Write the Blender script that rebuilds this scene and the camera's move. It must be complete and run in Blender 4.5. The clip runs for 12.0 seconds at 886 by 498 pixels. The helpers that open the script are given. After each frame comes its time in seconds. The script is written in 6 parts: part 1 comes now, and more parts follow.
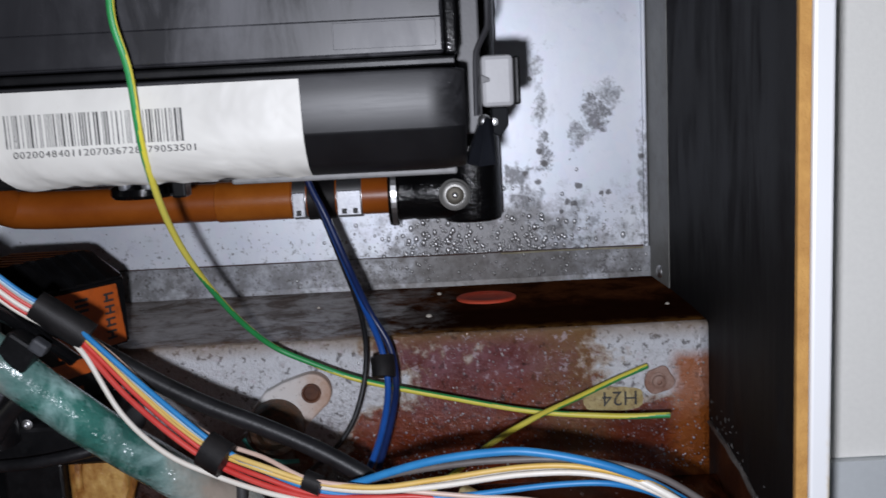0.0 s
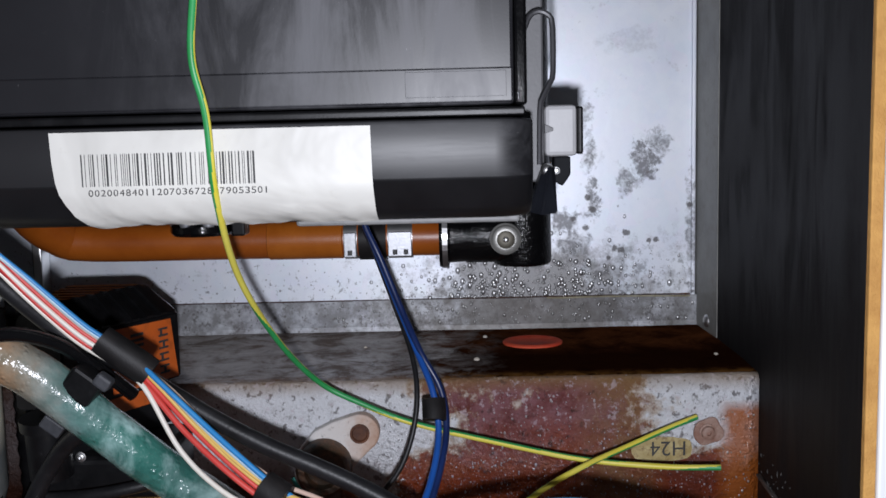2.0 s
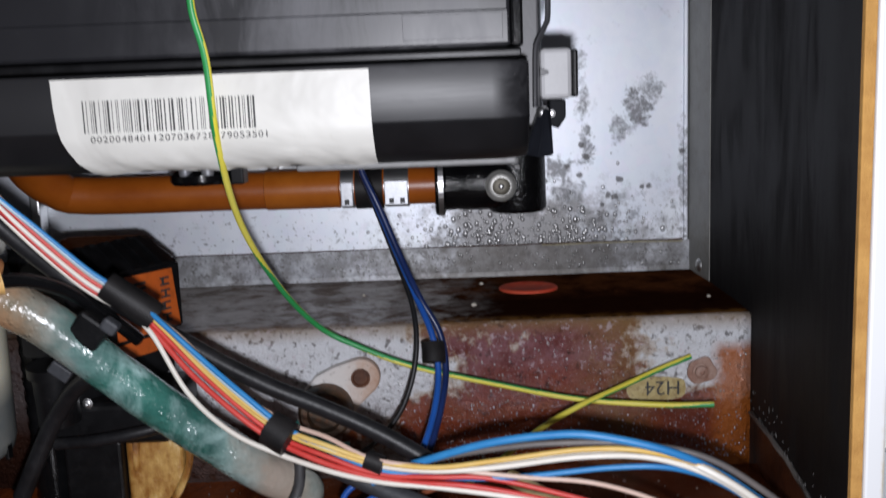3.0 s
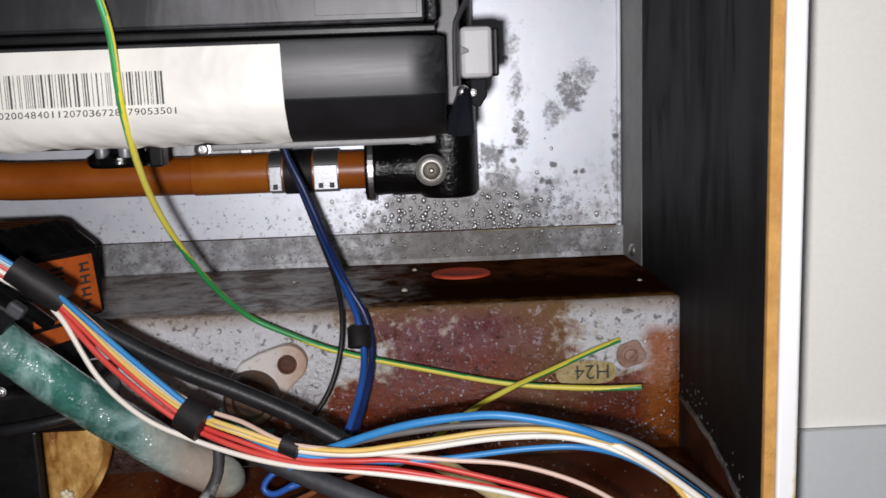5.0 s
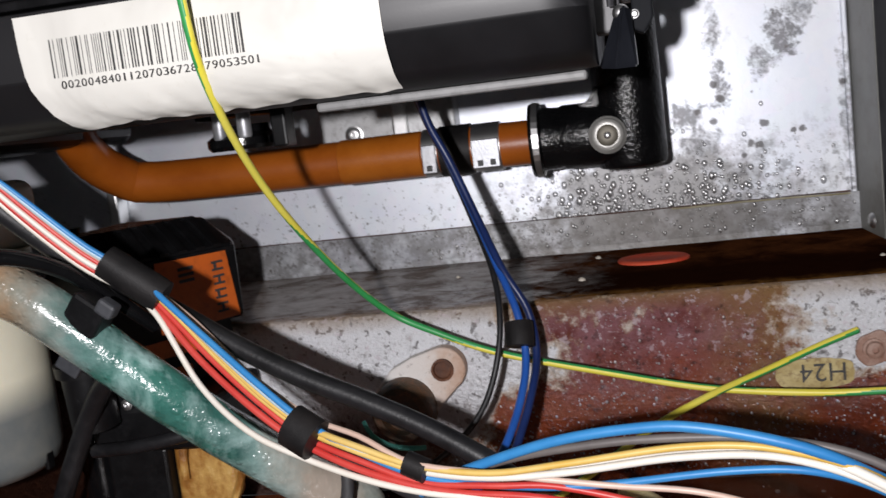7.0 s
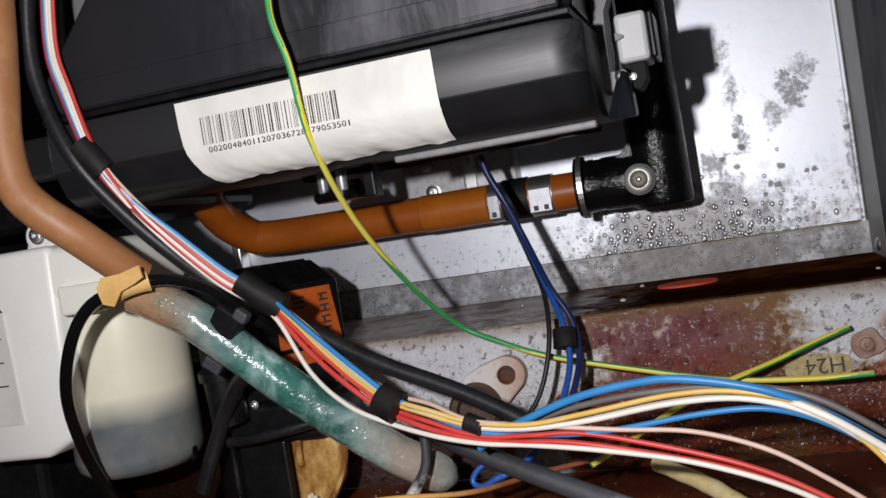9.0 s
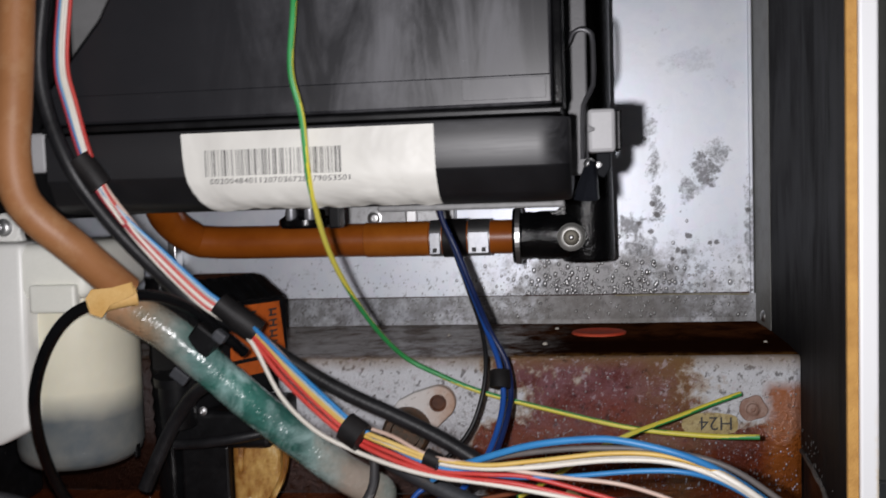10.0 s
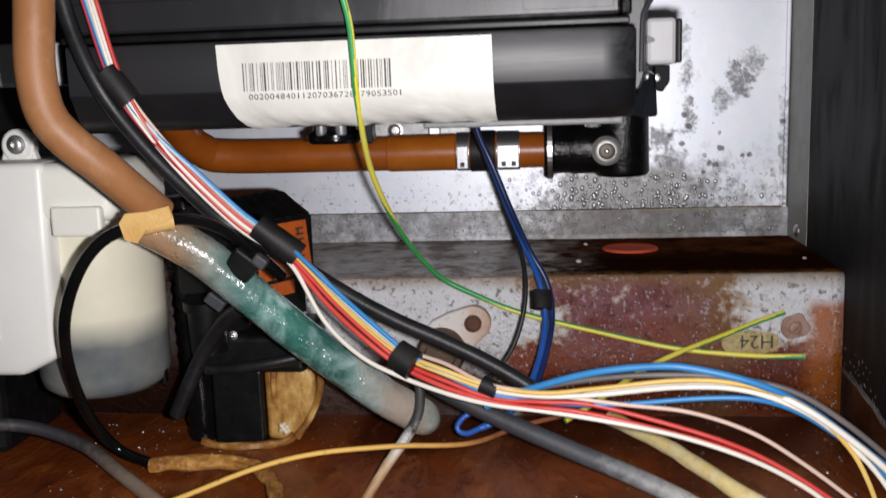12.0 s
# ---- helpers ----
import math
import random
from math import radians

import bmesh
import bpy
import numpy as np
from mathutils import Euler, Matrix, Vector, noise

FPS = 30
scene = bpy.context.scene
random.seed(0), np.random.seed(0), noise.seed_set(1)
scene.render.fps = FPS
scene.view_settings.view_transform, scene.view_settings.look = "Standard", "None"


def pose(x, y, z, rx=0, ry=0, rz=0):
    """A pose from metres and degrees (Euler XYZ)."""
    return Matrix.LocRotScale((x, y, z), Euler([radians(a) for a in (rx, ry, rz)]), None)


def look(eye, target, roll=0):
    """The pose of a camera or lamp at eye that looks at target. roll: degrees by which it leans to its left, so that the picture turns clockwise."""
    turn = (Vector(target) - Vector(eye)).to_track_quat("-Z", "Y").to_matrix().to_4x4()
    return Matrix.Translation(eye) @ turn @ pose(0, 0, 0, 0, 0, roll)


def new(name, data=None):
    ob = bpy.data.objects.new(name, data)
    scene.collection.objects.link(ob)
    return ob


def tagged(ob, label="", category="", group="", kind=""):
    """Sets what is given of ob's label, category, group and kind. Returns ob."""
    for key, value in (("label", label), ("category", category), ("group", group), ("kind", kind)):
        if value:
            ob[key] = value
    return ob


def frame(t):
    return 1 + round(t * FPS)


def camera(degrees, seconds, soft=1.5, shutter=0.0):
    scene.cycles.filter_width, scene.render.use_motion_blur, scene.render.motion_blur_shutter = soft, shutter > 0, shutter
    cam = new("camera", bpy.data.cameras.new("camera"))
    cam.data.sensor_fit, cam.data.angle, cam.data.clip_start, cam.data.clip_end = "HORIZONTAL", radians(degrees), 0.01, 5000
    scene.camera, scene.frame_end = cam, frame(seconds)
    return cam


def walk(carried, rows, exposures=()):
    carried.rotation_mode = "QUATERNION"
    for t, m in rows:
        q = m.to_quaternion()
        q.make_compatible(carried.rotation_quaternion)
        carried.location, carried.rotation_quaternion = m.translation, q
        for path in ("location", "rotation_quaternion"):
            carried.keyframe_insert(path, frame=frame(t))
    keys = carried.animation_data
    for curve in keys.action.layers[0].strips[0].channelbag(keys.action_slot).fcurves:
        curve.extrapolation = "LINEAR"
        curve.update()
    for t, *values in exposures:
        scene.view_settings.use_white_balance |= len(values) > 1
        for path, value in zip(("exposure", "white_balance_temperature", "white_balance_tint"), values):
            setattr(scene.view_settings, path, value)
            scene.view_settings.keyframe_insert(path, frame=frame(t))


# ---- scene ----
cam = camera(49.2, 12.0, shutter=0.5)
METRES, EYE, TILT, LEAN, TURN = 0.40, 0.25, 0.0, 0.0, 0.0
ROWS = [
    (0.0, 0.0, 0.0, 0.0, -0.45, -9.05, 2.85),
    (0.5, -0.0177, -0.0056, 0.0053, 0.85, -8.0, 2.7),
    (1.0, -0.0237, -0.0113, 0.0078, 0.99, -6.88, 1.74),
    (1.5, -0.0294, -0.0078, 0.0054, 0.95, -7.22, 1.71),
    (2.0, -0.0345, -0.0048, 0.0115, 0.94, -6.93, 1.43),
    (2.5, -0.0467, -0.0469, 0.0226, 0.16, -6.32, 1.59),
    (3.0, -0.0418, -0.0208, -0.0021, 0.27, -9.26, 2.15),
    (3.2, -0.045, -0.015, -0.015, -0.43, -9.53, 2.07),
    (4.8, -0.025, -0.0175, 0.01, -2.86, -11.37, 1.86),
    (5.0, -0.0071, -0.0117, -0.0186, -2.08, -9.55, 2.01),
    (5.5, -0.0138, -0.0004, -0.0226, -1.24, -9.45, 2.34),
    (6.0, -0.0167, 0.0568, -0.0313, 2.36, -8.97, 3.35),
    (6.5, -0.0073, 0.1237, -0.0431, 4.67, -9.85, 4.44),
    (7.0, 0.0437, 0.1527, -0.0818, 11.04, -7.56, 6.71),
    (7.5, 0.0881, 0.0891, -0.1148, 14.33, -4.15, 7.63),
    (7.7, 0.11, 0.065, -0.1225, 15.5, -3.53, 8.38),
    (9.3, 0.125, -0.0475, -0.125, 17.05, -1.65, 9.0),
    (9.5, 0.1014, -0.0596, -0.0623, 13.83, -3.99, 7.06),
    (9.7, 0.0775, -0.1125, -0.0325, 10.51, -2.9, 4.49),
    (10.0, 0.0367, -0.1566, -0.0376, 8.36, -3.94, 1.91),
    (10.5, -0.0272, -0.1834, -0.0137, 8.01, -6.19, 1.14),
    (11.0, -0.042, -0.1298, -0.0013, 6.52, -8.91, 0.9),
    (11.5, -0.0548, -0.1193, -0.0009, 6.75, -9.01, 1.03),
    (12.0, -0.0526, -0.1196, -0.0208, 6.21, -9.86, 1.93),
]
walk(cam, [(t, pose(0, 0, EYE, TILT, LEAN, TURN) @ pose(METRES * x, METRES * y, METRES * z, 90 + pitch, roll, yaw)) for t, x, y, z, yaw, pitch, roll in ROWS],
     [(0.0, -0.23, 6000, 12), (1.5, -0.05, 6000, 12), (3.0, -0.08, 6150, 12), (5.0, 0.05, 6550, 12), (6.0, 0.1, 6550, 12), (7.0, 0.25, 6550, 12), (7.7, 0.2, 6550, 12), (9.5, -0.1, 6550, 12), (10.0, -0.22, 6500, 12), (10.5, -0.15, 6450, 12), (11.2, 0.0, 6550, 12), (12.0, 0.15, 6600, 12)])

# ---- light: a phone's flash beside the lens, and a dim room ----
world = bpy.data.worlds.new("world")
scene.world = world
world.use_nodes = True
world.node_tree.nodes["Background"].inputs[0].default_value = (0.92, 0.96, 1.0, 1)
world.node_tree.nodes["Background"].inputs[1].default_value = 0.03

flash = bpy.data.lights.new("flash", "SPOT")
flash.energy, flash.shadow_soft_size, flash.spot_size, flash.spot_blend = 5.2, 0.005, radians(135), 0.4
flash.color = (1.0, 0.985, 1.0)
new("flash", flash).matrix_world = look((-0.013, -0.012, 0.231), (0.0, 0.45, 0.20))

# ---- helpers for nodes and meshes ----
def graph(name):
    m = bpy.data.materials.new(name)
    m.use_nodes = True
    nt = m.node_tree
    return m, nt, nt.nodes["Principled BSDF"]


def node(nt, kind, ins=(), **props):
    n = nt.nodes.new(kind)
    for k, v in props.items():
        if k == "operation":
            n.operation = v
        elif k == "blend_type":
            n.blend_type = v
        elif k == "feature":
            n.feature = v
        elif k == "data_type":
            n.data_type = v
    for k, v in dict(ins).items():
        if isinstance(v, bpy.types.NodeSocket):
            nt.links.new(v, n.inputs[k])
        else:
            n.inputs[k].default_value = v
    return n


def coords(nt):
    return node(nt, "ShaderNodeTexCoord").outputs["Object"]


def noise_tex(nt, scale, detail=6.0, rough=0.6, distort=0.0, vec=None):
    return node(nt, "ShaderNodeTexNoise", {"Vector": vec or coords(nt), "Scale": scale, "Detail": detail, "Roughness": rough, "Distortion": distort}).outputs["Fac"]


def ramp(nt, fac, stops):
    r = nt.nodes.new("ShaderNodeValToRGB")
    nt.links.new(fac, r.inputs[0])
    e = r.color_ramp.elements
    while len(e) < len(stops):
        e.new(0.5)
    for el, (p, c) in zip(e, stops):
        el.position, el.color = p, (*(c if isinstance(c, tuple) else (c, c, c)), 1)
    return r.outputs[0]


def math_n(nt, op, a, b=0.0):
    n = nt.nodes.new("ShaderNodeMath")
    n.operation = op
    for i, v in enumerate((a, b)):
        if isinstance(v, bpy.types.NodeSocket):
            nt.links.new(v, n.inputs[i])
        else:
            n.inputs[i].default_value = v
    return n.outputs[0]


def mixc(nt, fac, a, b, blend="MIX"):
    n = nt.nodes.new("ShaderNodeMixRGB")
    n.blend_type = blend
    for i, v in enumerate((fac, a, b)):
        if isinstance(v, bpy.types.NodeSocket):
            nt.links.new(v, n.inputs[i])
        else:
            n.inputs[i].default_value = (*v, 1) if isinstance(v, tuple) else v
    return n.outputs[0]


def bump(nt, bsdf, height, strength, dist=0.001):
    b = node(nt, "ShaderNodeBump", {"Strength": strength, "Distance": dist, "Height": height})
    nt.links.new(b.outputs[0], bsdf.inputs["Normal"])


def plain(name, a, b, rough=(0.4, 0.6), metal=0.0, scale=60, fine=900, relief=0.15, spec=0.5, dust=None, lint=0.0):
    """Two tones over broad patches, fine grain and relief; dust: (colour, amount)."""
    m, nt, s = graph(name)
    broad, grain = noise_tex(nt, scale, 5), noise_tex(nt, fine, 3)
    c = mixc(nt, ramp(nt, broad, [(0.35, 0.0), (0.65, 1.0)]), a, b)
    c = mixc(nt, math_n(nt, "MULTIPLY", grain, 0.25), c, tuple(v * 0.6 for v in a))
    if dust:
        d = noise_tex(nt, scale * 3, 8, 0.7)
        c = mixc(nt, math_n(nt, "MULTIPLY", ramp(nt, d, [(0.5, 0.0), (0.7, 1.0)]), dust[1]), c, dust[0])
    if lint:
        c = mixc(nt, ramp(nt, noise_tex(nt, 620, 4, 0.75), [(0.70, 0.0), (0.76, lint)]), c, (0.45, 0.45, 0.45))
    nt.links.new(c, s.inputs["Base Color"])
    r = math_n(nt, "ADD", math_n(nt, "MULTIPLY", broad, rough[1] - rough[0]), rough[0])
    nt.links.new(r, s.inputs["Roughness"])
    s.inputs["Metallic"].default_value = metal
    s.inputs["Specular IOR Level"].default_value = spec
    bump(nt, s, grain, relief, 0.0006)
    return m


def axes(nt):
    n = node(nt, "ShaderNodeSeparateXYZ", {"Vector": coords(nt)})
    return n.outputs[0], n.outputs[1], n.outputs[2]


def between(nt, v, lo, hi):
    n = node(nt, "ShaderNodeMapRange", {"Value": v, "From Min": lo, "From Max": hi})
    return n.outputs[0]


# ---- materials ----
def zinc_panel(name="galvanised_panel", grime=0.0):
    m, nt, s = graph(name)
    x, y, z = axes(nt)
    cloud, speck = noise_tex(nt, 22, 8, 0.65), noise_tex(nt, 330, 6, 0.7)
    span = node(nt, "ShaderNodeTexVoronoi", {"Vector": coords(nt), "Scale": 160.0}).outputs["Color"]
    c = mixc(nt, ramp(nt, cloud, [(0.3, 0.0), (0.7, 1.0)]), (0.69, 0.73, 0.825), (0.85, 0.875, 0.92))
    c = mixc(nt, 0.05, c, span, "OVERLAY")
    # grime splashed up from the ledge
    low = between(nt, z, 0.208, 0.168)
    side = between(nt, x, -0.11, 0.0)
    patch = math_n(nt, "MULTIPLY", math_n(nt, "MULTIPLY", between(nt, x, -0.035, 0.0), between(nt, x, 0.085, 0.040)), between(nt, z, 0.202, 0.186))
    soil = math_n(nt, "ADD", math_n(nt, "ADD", math_n(nt, "MULTIPLY", math_n(nt, "MULTIPLY", low, side), 0.15), math_n(nt, "MULTIPLY", patch, 0.31)), noise_tex(nt, 90, 9, 0.72))
    c = mixc(nt, ramp(nt, soil, [(0.60, 0.0), (0.84, 0.8)]), c, (0.15, 0.14, 0.128))
    c = mixc(nt, math_n(nt, "MULTIPLY", math_n(nt, "MULTIPLY", low, between(nt, x, -0.075, -0.015)), ramp(nt, noise_tex(nt, 170, 9, 0.75), [(0.53, 0.0), (0.60, 0.85)])), c, (0.085, 0.085, 0.09))
    flecks = math_n(nt, "ADD", math_n(nt, "MULTIPLY", low, 0.10), speck)
    c = mixc(nt, ramp(nt, flecks, [(0.66, 0.0), (0.74, 0.7)]), c, (0.12, 0.11, 0.11))
    band_all = math_n(nt, "MULTIPLY", math_n(nt, "MULTIPLY", between(nt, x, 0.02, 0.05), between(nt, x, 0.105, 0.08)), math_n(nt, "MULTIPLY", between(nt, z, 0.29, 0.23), 1.0))
    # clouds of corrosion: a thin grey stain, grainy inside, with dark round cores
    warp = math_n(nt, "MULTIPLY", math_n(nt, "SUBTRACT", noise_tex(nt, 190, 9, 0.7, 0.4), 0.5), 6.0)
    grain = ramp(nt, noise_tex(nt, 520, 6, 0.72), [(0.36, 0.30), (0.58, 1.0)])
    zone = None
    for cx, cz, rx, rz, k in ((0.0815, 0.238, 0.006, 0.008, 0.85), (0.087, 0.246, 0.006, 0.006, 0.5), (0.073, 0.227, 0.005, 0.006, 0.6), (0.055, 0.218, 0.003, 0.009, 0.9), (0.053, 0.240, 0.003, 0.006, 0.6), (0.051, 0.262, 0.003, 0.008, 0.45), (0.040, 0.205, 0.006, 0.006, 0.85), (0.044, 0.194, 0.009, 0.005, 0.6), (0.074, 0.298, 0.012, 0.005, 0.14), (0.1045, 0.205, 0.002, 0.022, 0.5)):
        dx = math_n(nt, "DIVIDE", math_n(nt, "SUBTRACT", x, cx), rx)
        dz = math_n(nt, "DIVIDE", math_n(nt, "SUBTRACT", z, cz), rz)
        d = math_n(nt, "ADD", math_n(nt, "MULTIPLY", dx, dx), math_n(nt, "MULTIPLY", dz, dz))
        d = math_n(nt, "ADD", math_n(nt, "MULTIPLY", d, 0.5), warp)
        f = math_n(nt, "MULTIPLY", ramp(nt, math_n(nt, "MULTIPLY", d, 0.5), [(0.05, 1.0), (0.50, 0.0)]), k)
        zone = f if zone is None else math_n(nt, "MAXIMUM", zone, f)
    c = mixc(nt, math_n(nt, "MINIMUM", math_n(nt, "MULTIPLY", math_n(nt, "MULTIPLY", zone, grain), 1.5), 0.85), c, (0.125, 0.125, 0.13))
    # single dark drops of corrosion
    for cx, cz, r in ((0.0715, 0.2003, 0.0022), (0.0868, 0.1962, 0.0018), (0.0835, 0.1960, 0.0014), (0.0690, 0.1915, 0.0022), (0.0655, 0.1922, 0.0019), (0.0625, 0.1872, 0.0015), (0.0505, 0.2030, 0.0020), (0.0545, 0.2125, 0.0022), (0.0520, 0.2190, 0.0018), (0.0445, 0.2080, 0.0016), (0.1040, 0.2140, 0.0018), (0.0480, 0.2560, 0.0013)):
        dx, dz = math_n(nt, "SUBTRACT", x, cx), math_n(nt, "SUBTRACT", z, cz)
        d = math_n(nt, "SQRT", math_n(nt, "ADD", math_n(nt, "MULTIPLY", dx, dx), math_n(nt, "MULTIPLY", dz, dz)))
        d = math_n(nt, "ADD", math_n(nt, "DIVIDE", d, r), math_n(nt, "MULTIPLY", math_n(nt, "SUBTRACT", noise_tex(nt, 330, 6, 0.7), 0.5), 2.4))
        c = mixc(nt, ramp(nt, math_n(nt, "MULTIPLY", d, 0.5), [(0.30, 0.85), (0.50, 0.0)]), c, (0.085, 0.08, 0.08))
    # crisp round specks, thickest over the splashed zone
    for sc, cut, where in ((190.0, 0.04, math_n(nt, "MAXIMUM", math_n(nt, "MULTIPLY", band_all, 0.75), zone)), (420.0, 0.08, math_n(nt, "MULTIPLY", low, between(nt, x, 0.085, 0.045)))):
        v = node(nt, "ShaderNodeTexVoronoi", {"Vector": coords(nt), "Scale": sc})
        pick = math_n(nt, "MULTIPLY", node(nt, "ShaderNodeSeparateXYZ", {"Vector": v.outputs["Color"]}).outputs[0], where)
        dot = math_n(nt, "SUBTRACT", math_n(nt, "ADD", v.outputs["Distance"], math_n(nt, "MULTIPLY", noise_tex(nt, 420, 6, 0.7), 0.62)), math_n(nt, "MULTIPLY", pick, 0.42))
        c = mixc(nt, math_n(nt, "MULTIPLY", ramp(nt, dot, [(cut + 0.06, 1.0), (cut + 0.16, 0.0)]), 0.7), c, (0.12, 0.105, 0.10))
    if grime:
        c = mixc(nt, math_n(nt, "MULTIPLY", ramp(nt, noise_tex(nt, 130, 8, 0.7), [(0.30, 0.45), (0.58, 1.0)]), grime), c, (0.095, 0.087, 0.078))
    nt.links.new(c, s.inputs["Base Color"])
    s.inputs["Metallic"].default_value = 0.50
    nt.links.new(math_n(nt, "ADD", math_n(nt, "MULTIPLY", cloud, 0.22), 0.37), s.inputs["Roughness"])
    bump(nt, s, math_n(nt, "ADD", speck, math_n(nt, "MULTIPLY", cloud, 2.0)), 0.06, 0.0008)
    return m


def ledge_face():
    """Zinc eaten away by purple-brown rust, worst in the middle and low down on the right; the left end is darkened for
    shade.
    """
    m, nt, s = graph("rusted_zinc")
    x, y, z = axes(nt)
    cloud, speck, fleck = noise_tex(nt, 34, 9, 0.68), noise_tex(nt, 420, 5, 0.7), noise_tex(nt, 900, 3, 0.6)
    where = ramp(nt, between(nt, x, -0.14, 0.115), [(0.0, 0.06), (0.26, 0.08), (0.37, 0.30), (0.45, 0.66), (0.68, 0.86), (0.77, 0.64), (0.835, 0.30), (0.93, 0.20), (1.0, 0.16)])
    deep = math_n(nt, "MULTIPLY", between(nt, z, 0.124, 0.100), math_n(nt, "ADD", 0.30, math_n(nt, "MULTIPLY", between(nt, x, 0.03, 0.08), 0.40)))
    amount = math_n(nt, "ADD", math_n(nt, "ADD", where, deep), math_n(nt, "MULTIPLY", math_n(nt, "SUBTRACT", cloud, 0.5), 1.7))
    rust = ramp(nt, amount, [(0.52, 0.0), (0.62, 1.0)])
    pits = noise_tex(nt, 230, 7, 0.72)
    zc = mixc(nt, ramp(nt, pits, [(0.55, 0.0), (0.74, 1.0)]), (0.74, 0.755, 0.79), (0.36, 0.345, 0.345))
    zc = mixc(nt, ramp(nt, noise_tex(nt, 310, 5, 0.6), [(0.58, 0.0), (0.64, 0.8)]), zc, (0.10, 0.09, 0.09))
    rc = mixc(nt, ramp(nt, noise_tex(nt, 75, 7, 0.7), [(0.36, 0.0), (0.54, 1.0)]), (0.135, 0.032, 0.026), (0.235, 0.100, 0.112))
    rc = mixc(nt, ramp(nt, math_n(nt, "ADD", cloud, between(nt, z, 0.135, 0.085)), [(0.55, 0.0), (1.15, 1.0)]), rc, (0.22, 0.040, 0.009))
    rc = mixc(nt, ramp(nt, pits, [(0.55, 0.0), (0.66, 0.85)]), rc, (0.022, 0.008, 0.008))
    rc = mixc(nt, ramp(nt, noise_tex(nt, 26, 6, 0.6), [(0.54, 0.0), (0.68, 0.40)]), rc, (0.085, 0.026, 0.024))
    rc = mixc(nt, ramp(nt, fleck, [(0.60, 0.0), (0.70, 0.5)]), rc, (0.36, 0.30, 0.32))
    ochre = math_n(nt, "MULTIPLY", between(nt, x, 0.030, 0.050), between(nt, x, 0.074, 0.058))
    rc = mixc(nt, math_n(nt, "MULTIPLY", ochre, ramp(nt, noise_tex(nt, 90, 7, 0.7), [(0.35, 0.2), (0.6, 0.9)])), rc, (0.22, 0.115, 0.045))
    corner = math_n(nt, "MULTIPLY", between(nt, math_n(nt, "ADD", x, math_n(nt, "MULTIPLY", cloud, 0.016)), 0.1015, 0.1085), between(nt, math_n(nt, "ADD", z, math_n(nt, "MULTIPLY", cloud, 0.008)), 0.1425, 0.1365))
    c = mixc(nt, rust, zc, rc)
    edge = math_n(nt, "MULTIPLY", ramp(nt, amount, [(0.44, 0.0), (0.53, 1.0)]), ramp(nt, amount, [(0.55, 1.0), (0.66, 0.0)]))
    c = mixc(nt, math_n(nt, "MULTIPLY", edge, 0.5), c, (0.34, 0.20, 0.06))
    c = mixc(nt, math_n(nt, "MULTIPLY", corner, ramp(nt, cloud, [(0.3, 0.75), (0.6, 1.0)])), c, (0.40, 0.115, 0.020))
    brim = math_n(nt, "MULTIPLY", between(nt, math_n(nt, "ADD", z, math_n(nt, "MULTIPLY", cloud, 0.008)), 0.1455, 0.1525), 0.75)
    c = mixc(nt, brim, c, (0.24, 0.14, 0.05))
    c = mixc(nt, ramp(nt, noise_tex(nt, 250, 6, 0.66, 0.3), [(0.59, 0.0), (0.66, 0.5)]), c, (0.040, 0.022, 0.022))
    shifted = node(nt, "ShaderNodeMapping", {"Vector": coords(nt), "Location": (0.31, 0.17, 0.23)}).outputs[0]
    pale = math_n(nt, "MULTIPLY", between(nt, z, 0.108, 0.132), ramp(nt, noise_tex(nt, 290, 6, 0.66, 0.3, shifted), [(0.58, 0.0), (0.64, 0.5)]))
    c = mixc(nt, pale, c, (0.62, 0.54, 0.59))
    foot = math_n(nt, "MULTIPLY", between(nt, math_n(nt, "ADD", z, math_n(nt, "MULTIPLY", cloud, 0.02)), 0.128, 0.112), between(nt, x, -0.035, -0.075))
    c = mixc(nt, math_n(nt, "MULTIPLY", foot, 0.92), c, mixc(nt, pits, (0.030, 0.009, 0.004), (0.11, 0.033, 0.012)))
    # shade at the left end, painted as a near-black brown
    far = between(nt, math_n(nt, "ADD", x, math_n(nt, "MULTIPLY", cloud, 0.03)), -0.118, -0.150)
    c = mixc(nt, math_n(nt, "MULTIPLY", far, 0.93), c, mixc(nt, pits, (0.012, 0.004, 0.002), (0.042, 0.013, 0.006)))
    nt.links.new(c, s.inputs["Base Color"])
    nt.links.new(math_n(nt, "SUBTRACT", 0.34, math_n(nt, "MULTIPLY", rust, 0.16)), s.inputs["Roughness"])
    s.inputs["Metallic"].default_value = 0.1
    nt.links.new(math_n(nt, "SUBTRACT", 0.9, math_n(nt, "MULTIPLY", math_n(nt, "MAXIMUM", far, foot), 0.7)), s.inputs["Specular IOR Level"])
    bump(nt, s, math_n(nt, "ADD", math_n(nt, "ADD", speck, math_n(nt, "MULTIPLY", pits, 1.1)), math_n(nt, "MULTIPLY", fleck, 0.7)), 0.55, 0.0030)
    return m


